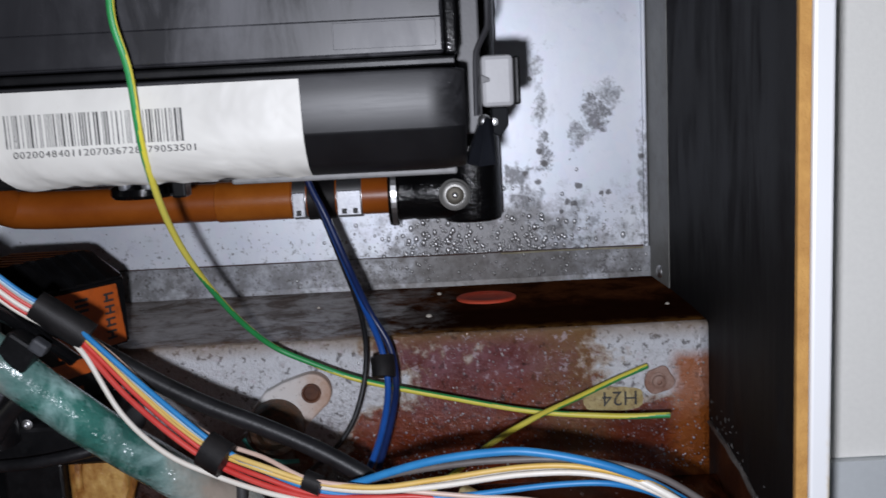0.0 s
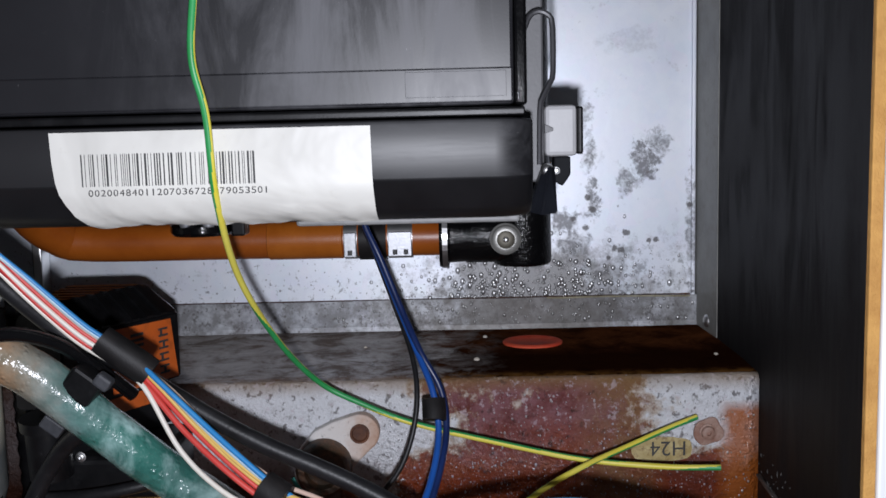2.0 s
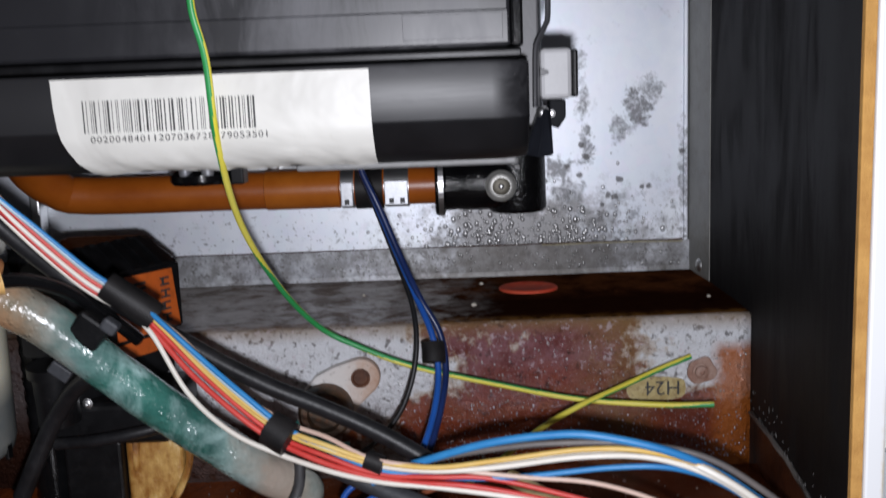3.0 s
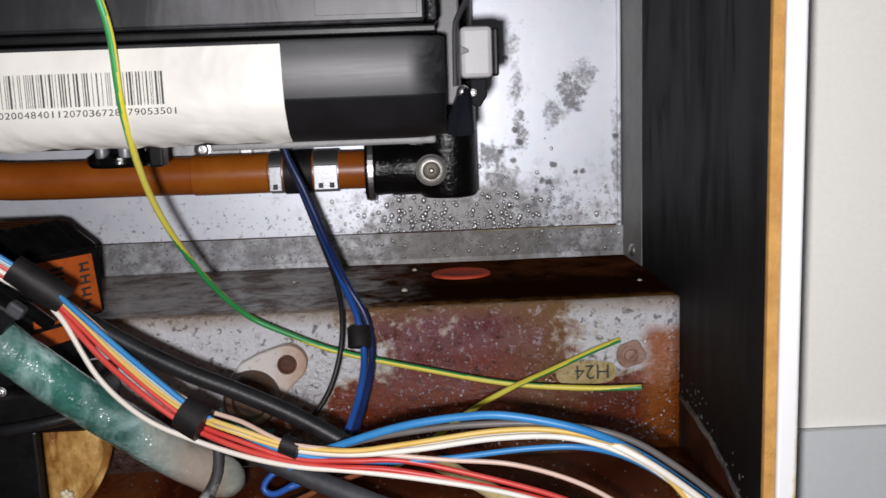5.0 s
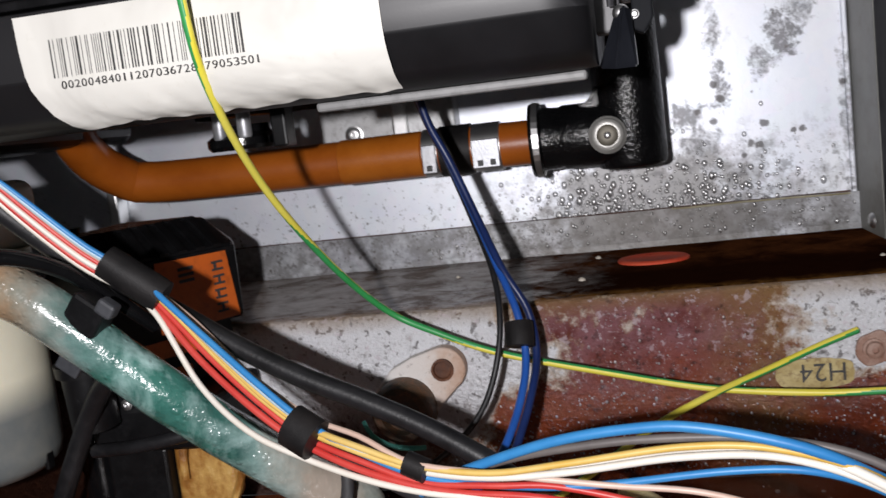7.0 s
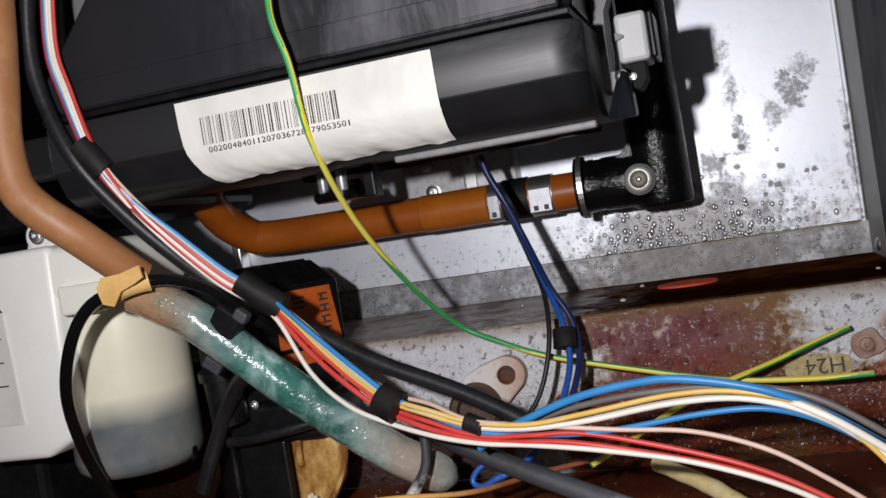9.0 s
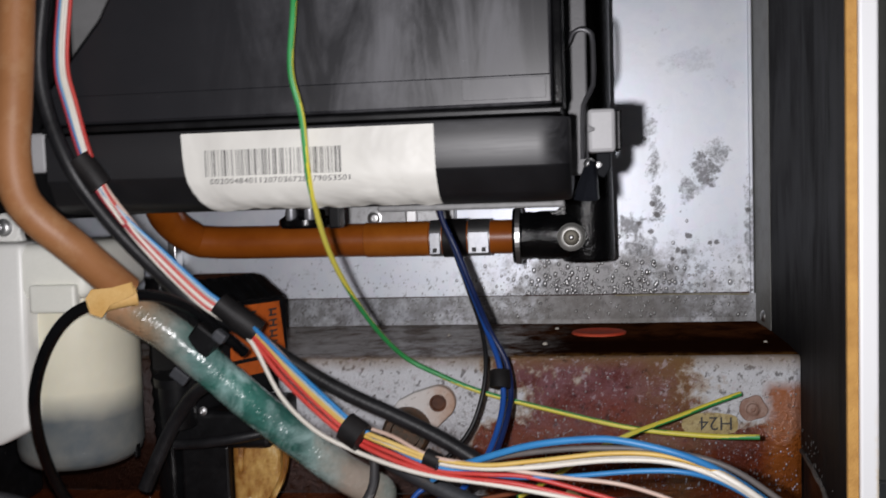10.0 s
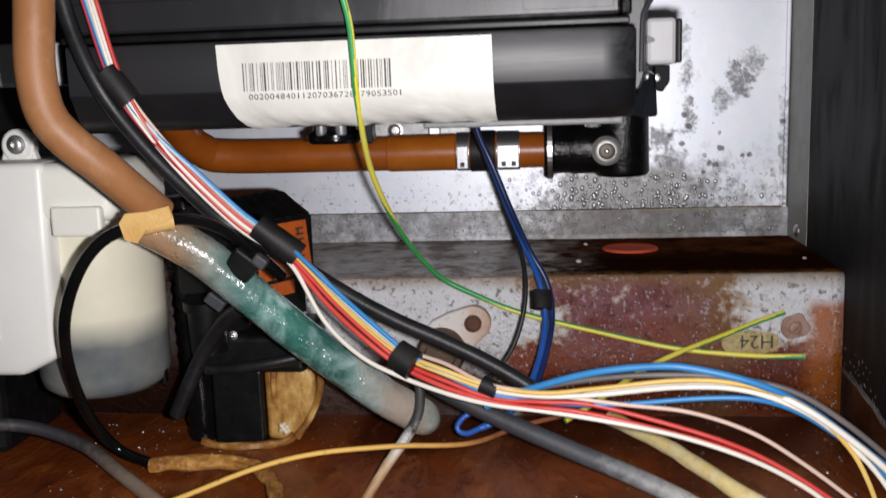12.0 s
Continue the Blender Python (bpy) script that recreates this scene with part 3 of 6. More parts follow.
FLOORCABLE = graded("rust_stained_cable", 1, 0.275, 0.345, [(0.1, (0.30, 0.19, 0.11)), (0.5, (0.28, 0.22, 0.17)), (0.9, (0.03, 0.03, 0.035))])


def water():
    """A clear drop: mostly see-through, with a bright glint."""
    m, nt, s = graph("water")
    clear = nt.nodes.new("ShaderNodeBsdfTransparent")
    gloss = nt.nodes.new("ShaderNodeBsdfGlossy")
    gloss.inputs["Roughness"].default_value = 0.32
    mix = nt.nodes.new("ShaderNodeMixShader")
    mix.inputs[0].default_value = 0.42
    clear.inputs[0].default_value = (0.90, 0.90, 0.90, 1)
    nt.links.new(clear.outputs[0], mix.inputs[1])
    nt.links.new(gloss.outputs[0], mix.inputs[2])
    nt.links.new(mix.outputs[0], nt.nodes["Material Output"].inputs["Surface"])
    nt.nodes.remove(s)
    return m


WATER = water()


# ---- meshes ----
def part(name, bm, material, parent=None, label="", smooth=False):
    me = bpy.data.meshes.new(name)
    bm.normal_update()
    bm.to_mesh(me)
    bm.free()
    for m in material if isinstance(material, (list, tuple)) else (material,):
        me.materials.append(m)
    if smooth:
        me.polygons.foreach_set("use_smooth", [True] * len(me.polygons))
        me.set_sharp_from_angle(angle=radians(40))
    ob = new(name, me)
    if parent:
        ob.parent = parent
    if label:
        tagged(ob, label)
    return ob


def empty(name, label, category, group="", kind=""):
    return tagged(new(name), label, category, group, kind)


def box(x0, x1, y0, y1, z0, z1, bevel=0.0, seg=2, m=None):
    bm = bmesh.new()
    bmesh.ops.create_cube(bm, size=1.0)
    bmesh.ops.transform(bm, matrix=Matrix.LocRotScale(((x0 + x1) / 2, (y0 + y1) / 2, (z0 + z1) / 2), None, (x1 - x0, y1 - y0, z1 - z0)), verts=bm.verts)
    if bevel:
        bmesh.ops.bevel(bm, geom=bm.edges[:], offset=bevel, segments=seg, profile=0.5, affect="EDGES")
    if m:
        bmesh.ops.transform(bm, matrix=m, verts=bm.verts)
    return bm


def prism(outline, axis, a, b, bevel=0.0, seg=2):
    """Extrude an outline of (u, v) along an axis from a to b. axis x: (y, z); y: (x, z); z: (x, y)."""
    bm = bmesh.new()
    place = {"x": lambda u, v, w: (w, u, v), "y": lambda u, v, w: (u, w, v), "z": lambda u, v, w: (u, v, w)}[axis]
    lo = [bm.verts.new(place(u, v, a)) for u, v in outline]
    hi = [bm.verts.new(place(u, v, b)) for u, v in outline]
    n = len(outline)
    bm.faces.new(lo), bm.faces.new(hi)
    for i in range(n):
        bm.faces.new((lo[i], lo[(i + 1) % n], hi[(i + 1) % n], hi[i]))
    bmesh.ops.recalc_face_normals(bm, faces=bm.faces[:])
    if bevel:
        bmesh.ops.bevel(bm, geom=bm.edges[:], offset=bevel, segments=seg, profile=0.5, affect="EDGES")
    return bm


def rounded(bm, r):
    bmesh.ops.bevel(bm, geom=bm.edges[:], offset=r, segments=2, affect="EDGES")
    return bm


def spline(points, step=0.003):
    """A smooth run through the points."""
    p = [Vector(q) for q in points]
    p = [p[0] * 2 - p[1]] + p + [p[-1] * 2 - p[-2]]
    out = []
    for i in range(1, len(p) - 2):
        n = max(2, int((p[i + 1] - p[i]).length / step))
        for k in range(n):
            t = k / n
            a, b, c, d = p[i - 1], p[i], p[i + 1], p[i + 2]
            out.append(0.5 * ((2 * b) + (c - a) * t + (2 * a - 5 * b + 4 * c - d) * t * t + (3 * b - a - 3 * c + d) * t ** 3))
    out.append(p[-2])
    return out


def tube(points, radius, sides=10, step=0.003, stripe=None, wob=0.0, flat=1.0, hollow=False):
    """A round run along a smooth line; radius may be a function of 0..1. stripe: turns a metre of a second colour; wob: unevenness."""
    path = spline(points, step) if len(points) > 2 else [Vector(q) for q in points]
    bm = bmesh.new()
    rings, up = [], Vector((0.13, -1, 0.21)).normalized()
    total = sum((b - a).length for a, b in zip(path, path[1:]))
    run, lengths = 0.0, []
    for i, q in enumerate(path):
        d = (path[min(i + 1, len(path) - 1)] - path[max(i - 1, 0)]).normalized()
        side = d.cross(up).normalized()
        up = side.cross(d).normalized()
        if i:
            run += (q - path[i - 1]).length
        r = radius(run / total) if callable(radius) else radius
        ring = []
        for k in range(sides):
            a = 2 * math.pi * k / sides
            rr = r * (1 + wob * noise.noise(q * 90 + side * math.cos(a) + up * math.sin(a)))
            ring.append(bm.verts.new(q + side * math.cos(a) * rr + up * math.sin(a) * rr * flat))
        rings.append(ring)
        lengths.append(run)
    for i in range(len(rings) - 1):
        for k in range(sides):
            f = bm.faces.new((rings[i][k], rings[i][(k + 1) % sides], rings[i + 1][(k + 1) % sides], rings[i + 1][k]))
            if stripe and ((k / sides - np.interp(lengths[i] / total, *stripe)) % 1.0) < 0.5:
                f.material_index = 1
    for ring, back in ((rings[0], True), (rings[-1], False)):
        f = bm.faces.new(ring[::-1] if back else ring)
    bmesh.ops.recalc_face_normals(bm, faces=bm.faces[:])
    return bm


def lathe(profile, centre, axis, sides=28):
    """Turn (distance along, radius) pairs about an axis."""
    bm = bmesh.new()
    q = Vector(axis).normalized().to_track_quat("Z", "Y").to_matrix()
    rings = []
    for h, r in profile:
        rings.append([bm.verts.new(Vector(centre) + q @ Vector((r * math.cos(2 * math.pi * k / sides), r * math.sin(2 * math.pi * k / sides), h))) for k in range(sides)])
    for a, b in zip(rings, rings[1:]):
        for k in range(sides):
            bm.faces.new((a[k], a[(k + 1) % sides], b[(k + 1) % sides], b[k]))
    bm.faces.new(rings[0][::-1]), bm.faces.new(rings[-1])
    bmesh.ops.recalc_face_normals(bm, faces=bm.faces[:])
    return bm


def merge(*bms):
    out = bmesh.new()
    for b in bms:
        me = bpy.data.meshes.new("tmp")
        b.to_mesh(me)
        b.free()
        out.from_mesh(me)
        bpy.data.meshes.remove(me)
    return out


def lettering(text, size, m, material, parent, width=None, name="lettering"):
    cu = bpy.data.curves.new("text", "FONT")
    cu.body, cu.size, cu.extrude = text, size, 0.00004
    tmp = new("text", cu)
    bpy.context.view_layer.update()
    me = bpy.data.meshes.new_from_object(tmp.evaluated_get(bpy.context.evaluated_depsgraph_get()))
    bpy.data.objects.remove(tmp)
    if width:
        xs = [v.co.x for v in me.vertices]
        k = width / (max(xs) - min(xs))
        for v in me.vertices:
            v.co.x = (v.co.x - min(xs)) * k
    me.transform(m)
    me.materials.clear()
    me.materials.append(material)
    ob = new(name, me)
    ob.parent = parent
    return ob


def screw(name, centre, axis, r, material, parent, label=""):
    return part(name, lathe([(0, r * 1.25), (r * 0.25, r * 1.25), (r * 0.3, r), (r * 0.75, r * 0.92), (r * 0.9, r * 0.7), (r * 0.9, r * 0.35), (r * 0.5, r * 0.3)], centre, axis, 18), material, parent, label, True)


# ---- the setting ----
def setting(name, bm, material, label, category, smooth=False):
    return tagged(part(name, bm, material, None, label, smooth), "", category, "", "structure")


setting("wall_back", box(-0.325, 0.112, 0.4985, 0.5005, 0.05, 0.62), ZINC, "galvanised steel back panel spotted with dark corrosion", "back panel")
LEDGE = [(0.4968, 0.1672), (0.4968, 0.1535), (0.4950, 0.1515), (0.4065, 0.1487), (0.4045, 0.1478), (0.4038, 0.146), (0.4038, 0.08)]


def ledge_mesh():
    bm = bmesh.new()
    cols = 60
    inner = [(y - 0.0012, z + 0.0004) for y, z in LEDGE[:2]] + [(y, z) for y, z in LEDGE[2:]]
    rows = [[bm.verts.new((-0.325 + 0.437 * i / cols, y, z + 0.0004 * noise.noise((i * 0.23, y * 40, z * 60)))) for i in range(cols + 1)] for y, z in inner]
    for r in range(len(rows) - 1):
        for i in range(cols):
            f = bm.faces.new((rows[r][i], rows[r][i + 1], rows[r + 1][i + 1], rows[r + 1][i]))
            f.material_index = 1 if r == 2 else (2 if r < 2 else 0)
            f.smooth = r >= 3
    bmesh.ops.recalc_face_normals(bm, faces=bm.faces[:])
    g = bmesh.ops.solidify(bm, geom=bm.faces[:], thickness=-0.0012)
    return bm


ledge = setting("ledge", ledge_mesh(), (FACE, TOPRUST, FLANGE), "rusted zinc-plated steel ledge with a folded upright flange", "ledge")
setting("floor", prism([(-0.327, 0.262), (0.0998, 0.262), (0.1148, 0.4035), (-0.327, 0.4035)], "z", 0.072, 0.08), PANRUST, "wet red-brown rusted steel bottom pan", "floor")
setting("corner_post", prism([(0.1072, 0.4984), (0.1101, 0.4662), (0.1157, 0.4662), (0.1157, 0.4984)], "z", 0.05, 0.62, 0.0005), GREYSTEEL, "grey folded steel corner strip beside the back panel", "corner strip")
setting("trim_corner", box(0.1048, 0.1070, 0.4962, 0.4984, 0.164, 0.62, 0.0007), ZINC, "bright folded edge of the back panel", "panel edge")
foam_right = empty("insulation_right", "black foam insulation sheet with a raw tan front edge", "insulation", "", "structure")


def sheet(plan, lows, top):
    """An upright sheet over a plan outline, with a foot of its own height at each corner."""
    bm = bmesh.new()
    lo = [bm.verts.new((x, y, z)) for (x, y), z in zip(plan, lows)]
    hi = [bm.verts.new((x, y, top)) for x, y in plan]
    n = len(plan)
    bm.faces.new(lo), bm.faces.new(hi)
    for i in range(n):
        bm.faces.new((lo[i], lo[(i + 1) % n], hi[(i + 1) % n], hi[i]))
    bmesh.ops.recalc_face_normals(bm, faces=bm.faces[:])
    bmesh.ops.bevel(bm, geom=[e for e in bm.edges if abs(e.verts[0].co.z - e.verts[1].co.z) < 0.03], offset=0.0008, segments=2, affect="EDGES")
    return bm


setting("wall_right", sheet([(0.1157, 0.4985), (0.1157, 0.41), (0.1001, 0.2615), (0.1012, 0.2615), (0.1168, 0.41), (0.1168, 0.4985)], (0.05,) * 6, 0.62), RUSTDARK, "rust-stained steel casing side below the foam", "side wall")
part("facing", sheet([(0.1103, 0.4655), (0.1120, 0.43), (0.1122, 0.40), (0.1102, 0.37), (0.1072, 0.335), (0.1022, 0.30), (0.0964, 0.2612), (0.0997, 0.2612), (0.1048, 0.30), (0.1096, 0.335), (0.1122, 0.37), (0.1140, 0.40), (0.1150, 0.43), (0.1150, 0.4655)], (0.110, 0.1065, 0.1045, 0.1050, 0.1055, 0.1060, 0.1060, 0.1060, 0.1060, 0.1055, 0.1050, 0.1045, 0.1065, 0.110), 0.62), BLACKFOAM, foam_right, "", True)
part("raw_edge", box(0.0962, 0.0996, 0.2586, 0.2611, 0.02, 0.62, 0.0004), FOAMEDGE, foam_right, "raw tan foam edge")
WORNFOAM = graded("worn_foam_edge", 1, 0.26, 0.40, [(0.0, (0.15, 0.14, 0.13)), (0.4, (0.05, 0.047, 0.044)), (0.6, (0.13, 0.12, 0.11)), (1.0, (0.04, 0.036, 0.034))])
part("worn_edge", tube([(0.1117, 0.402, 0.1042), (0.1098, 0.370, 0.1047), (0.1068, 0.335, 0.1052), (0.1018, 0.300, 0.1057), (0.0966, 0.2640, 0.1058)], 0.0010, 8, 0.0012, wob=0.5), WORNFOAM, foam_right, "frayed pale lower edge", True)


def frays(n):
    """Short pale fibres and scuffs clinging to the foam just above its lower edge."""
    rng, bm = random.Random(21), bmesh.new()
    ys, xs = (0.2640, 0.300, 0.335, 0.370, 0.402), (0.0966, 0.1018, 0.1068, 0.1098, 0.1117)
    for _ in range(n):
        y = rng.uniform(0.268, 0.400)
        p = Vector((float(np.interp(y, ys, xs)) - 0.0004, y, 0.1062 + 0.013 * rng.random() ** 4))
        d = Vector((0.0, rng.uniform(-0.5, 0.5), rng.uniform(0.3, 1.0))) * rng.uniform(0.0008, 0.0028)
        w = Vector((-0.0001, rng.uniform(0.00005, 0.00014), 0))
        v = [bm.verts.new(q) for q in (p - w, p + w, p + d + w * 0.4, p + d - w * 0.4, p + d * 0.5 + Vector((-0.0003, 0, 0)))]
        for i in range(4):
            bm.faces.new((v[i], v[(i + 1) % 4], v[4]))
    return bm


FRAY = plain("foam_fray", (0.030, 0.028, 0.027), (0.085, 0.08, 0.076), (0.7, 0.9), relief=0.2)
tagged(part("fray", frays(70), FRAY, foam_right, "pale frayed fibres"), kind="stuff")
casing = empty("casing_side", "white enamelled steel casing edge with worn paint", "casing", "", "structure")
part("front_flange", box(0.0998, 0.1056, 0.2578, 0.2606, 0.0, 0.62, 0.0008), EDGESTEEL, casing)
part("outer_skin", sheet([(0.1044, 0.2606), (0.1195, 0.41), (0.1195, 0.519), (0.1210, 0.519), (0.1210, 0.41), (0.1056, 0.2606)], (0.0,) * 6, 0.62), WHITESTEEL, casing)
rivet = empty("rivet", "small pale rivet at the foot of the corner strip", "rivet")
part("head", lathe([(0, 0.0034), (0.0008, 0.0030), (0.0015, 0.0018)], (0.1089, 0.480, 0.1565), (-1, -0.09, 0), 16), CHROME, rivet, "", True)
setting("wall_left", box(-0.329, -0.3255, 0.262, 0.5005, 0.05, 0.62), BLACKFOAM, "black foam-lined casing side", "side wall")
setting("ceiling", box(-0.329, 0.1228, 0.30, 0.519, 0.6205, 0.625), BLACKFOAM, "dark top of the casing", "casing top")
setting("wall_room", box(0.1228, 0.60, 0.346, 0.44, 0.1080, 0.80), WALLPAINT, "pale painted wall beside the boiler", "wall")
setting("wall_room_lower", box(0.1228, 0.60, 0.343, 0.44, -0.10, 0.1075), WALLGREY, "grey panel along the lower part of the wall", "wall panel")
# thin solid strip, coloured dark for the shadow line above the flange
setting("trim_seam", box(-0.324, 0.1045, 0.4974, 0.4984, 0.1673, 0.1679), RUSTDARK, "dark strip standing in for the shaded gap between back panel and flange", "seam")
setting("trim_sealant", tube([(0.030, 0.4957, 0.1672), (0.060, 0.4955, 0.1674), (0.085, 0.4956, 0.1672), (0.104, 0.4957, 0.1668)], 0.0004, 8, 0.002, wob=0.6), SEALANT, "yellowed sealant along the flange", "sealant", True)

# ---- the black air box ----
# horizontal pale strokes paint the flash's highlight along the front
BODYPL = smeared("satin_black_plastic", (0.010, 0.010, 0.0115), (0.017, 0.017, 0.019), (0.085, 0.085, 0.092), 0.45, 0.55, (0.12, 1.0, 1.0), 0.02)
HAZE = smeared("hazy_tape", (0.028, 0.028, 0.031), (0.045, 0.045, 0.05), (0.13, 0.13, 0.14), 0.36)
air_box = empty("air_box", "black plastic air box with glossy lid, white barcode label", "air box")


def box_body():
    """The lower shell, its near end rounded off."""
    prof = [(0.44, 0.2585), (0.2985, 0.2585), (0.2974, 0.2580), (0.297, 0.257), (0.297, 0.2405), (0.2975, 0.2395), (0.2985, 0.2385), (0.3025, 0.231), (0.308, 0.2275), (0.3156, 0.2262), (0.334, 0.2266), (0.44, 0.2325)]
    runs = [(-0.198, 0.0012), (-0.1974, 0.0), (-0.003, 0.0)] + [(-0.003 + 0.0125 * math.sin(a), 0.0085 * (1 - math.cos(a))) for a in [k * math.pi / 16 for k in range(1, 8)]]
    bm, rings = bmesh.new(), []
    for x, inset in runs:
        rings.append([bm.verts.new((x, y + inset if y < 0.40 else y, 0.2420 + (z - 0.2420) * (1 - inset * 7))) for y, z in prof])
    n = len(prof)
    for a, c in zip(rings, rings[1:]):
        for k in range(n):
            f = bm.faces.new((a[k], a[(k + 1) % n], c[(k + 1) % n], c[k]))
            f.material_index = 1 if 4 <= k <= 9 else 0
    bm.faces.new(rings[0]), bm.faces.new(rings[-1])
    bmesh.ops.recalc_face_normals(bm, faces=bm.faces[:])
    return bm


def faceted_latch():
    """A wedge with a ridge down its front, wider at the foot."""
    bm = bmesh.new()
    top = [bm.verts.new(p) for p in ((0.0148, 0.3400, 0.2415), (0.0152, 0.3335, 0.2418), (0.0172, 0.3305, 0.2420), (0.0190, 0.3335, 0.2416), (0.0194, 0.3400, 0.2412))]
    foot = [bm.verts.new(p) for p in ((0.0092, 0.3400, 0.2268), (0.0095, 0.3325, 0.2262), (0.0138, 0.3265, 0.2254), (0.0196, 0.3315, 0.2256), (0.0200, 0.3400, 0.2258))]
    bm.faces.new(top), bm.faces.new(foot)
    for k in range(5):
        bm.faces.new((top[k], top[(k + 1) % 5], foot[(k + 1) % 5], foot[k]))
    bmesh.ops.recalc_face_normals(bm, faces=bm.faces[:])
    return rounded(bm, 0.0005)


UNDERPL = plain("clean_black_plastic", (0.006, 0.006, 0.007), (0.010, 0.010, 0.0115), (0.40, 0.52), scale=40, fine=1500, relief=0.02, spec=0.4)
part("body", box_body(), (BODYPL, UNDERPL), air_box, "", True)
part("rim", prism([(0.43, 0.2618), (0.2978, 0.2618), (0.2972, 0.2612), (0.2972, 0.2592), (0.43, 0.2592)], "x", -0.199, 0.0065, 0.0004), BLACKPL, air_box)
part("lid", prism([(-0.197, 0.2625), (0.0035, 0.2625), (0.0035, 0.42), (-0.11, 0.42), (-0.1735, 0.3025), (-0.197, 0.2755)], "y", 0.2995, 0.42, 0.0012), BLACKLID, air_box)
part("lid_band", box(-0.196, 0.003, 0.2987, 0.301, 0.2632, 0.2738, 0.0005), BLACKLID, air_box)
part("tape_patch", box(-0.0300, 0.0010, 0.29835, 0.29868, 0.2650, 0.2728, 0.0001), HAZE, air_box, "hazy strip of clear tape")
part("lid_edge", box(0.0037, 0.0075, 0.3005, 0.42, 0.2622, 0.42, 0.0009), BLACKGLOSS, air_box)
part("rear_flange", box(0.0077, 0.0162, 0.342, 0.352, 0.236, 0.42, 0.0008), MIDGREY, air_box)
part("latch_tab", faceted_latch(), LATCHGREY, air_box, "bluish grey faceted latch")
part("latch_stud", lathe([(0, 0.0024), (0.0012, 0.0023), (0.0022, 0.0015), (0.0025, 0.0004)], (0.0164, 0.3340, 0.2404), (0, -1, 0), 16), CHROME, air_box, "bright domed stud", True)
part("lower_lip", box(-0.0700, 0.0062, 0.3255, 0.3320, 0.2236, 0.2264, 0.0009), LIPGREY, air_box, "pale grey lower lip")
part("seal", tube([(-0.150, 0.4180, 0.2300), (-0.110, 0.4185, 0.2296), (-0.070, 0.4180, 0.2302), (-0.040, 0.4185, 0.2290), (-0.022, 0.4180, 0.2298), (-0.004, 0.4185, 0.2300)], 0.0022, 10, 0.003, wob=0.5), ELBOWBLACK, air_box, "wet black rubber seal", True)


def label_sheet():
    """A paper label that wraps under the box's lower edge, its lower edge slightly crinkled."""
    prof = [(0.29665, 0.2570), (0.29665, 0.2480), (0.29665, 0.2415), (0.2970, 0.2380), (0.2987, 0.2345), (0.3014, 0.2310), (0.3050, 0.2283), (0.3085, 0.2268)]
    bm, cols, rows = bmesh.new(), 90, []
    lefts = (0.0, 0.0003, 0.0010, 0.0018, 0.0030, 0.0048, 0.0075, 0.0100)
    fine = [k * 0.5 for k in range(15)]
    prof = [(float(np.interp(k, range(8), [p[0] for p in prof])), float(np.interp(k, range(8), [p[1] for p in prof]))) for k in fine]
    for j, (y, z) in enumerate(prof):
        left = -0.1403 + float(np.interp(fine[j], range(8), lefts))
        right = -0.0410 + 0.00006 * j
        row = []
        for i in range(cols + 1):
            u = i / cols
            crinkle = 0.0011 * max(0.0, fine[j] - 3.2) / 4 * (noise.noise((u * 7 + j * 0.12, j * 0.16, 3.1)) + 0.7 * noise.noise((u * 17 - j * 0.2, j * 0.22, 7.7)))
            tail = -0.0006 * noise.noise((u * 6, 8.0, 1.0)) if j == len(prof) - 1 else 0.0
            row.append(bm.verts.new((left + (right - left) * u, y - 0.0004 - abs(crinkle), z + crinkle + tail)))
        rows.append(row)
    for a, b in zip(rows, rows[1:]):
        for i in range(cols):
            bm.faces.new((a[i], a[i + 1], b[i + 1], b[i]))
    bmesh.ops.recalc_face_normals(bm, faces=bm.faces[:])
    bmesh.ops.solidify(bm, geom=bm.faces[:], thickness=0.00012)
    return bm


label_part = part("label", label_sheet(), PAPER, air_box, "white paper barcode label, crinkled below", True)


def barcode():
    rng, bm = random.Random(5), bmesh.new()
    x = -0.1309
    while x < -0.0770:
        w = rng.choice((0.00022, 0.00022, 0.00044, 0.00066))
        bm.faces.new([bm.verts.new((a, 0.29608, b)) for a, b in ((x, 0.2402), (x + w, 0.2402), (x + w, 0.2502), (x, 0.2502))])
        x += w + rng.choice((0.00036, 0.00042, 0.00075, 0.0011))
    return bm


tagged(part("barcode", barcode(), INK, label_part, "black printed barcode"), kind="stuff")
DIGITS = "00200484011207036728 79053501"
for k, ch in enumerate(DIGITS):
    if ch != " ":
        lettering(ch, 0.0029, pose(-0.1290 + k * 0.00195 + (0.0005 if ch == "1" else 0), 0.29595, 0.2372, 88, 0, 0), INK, label_part, 0.00042 if ch == "1" else 0.00148, "digit")

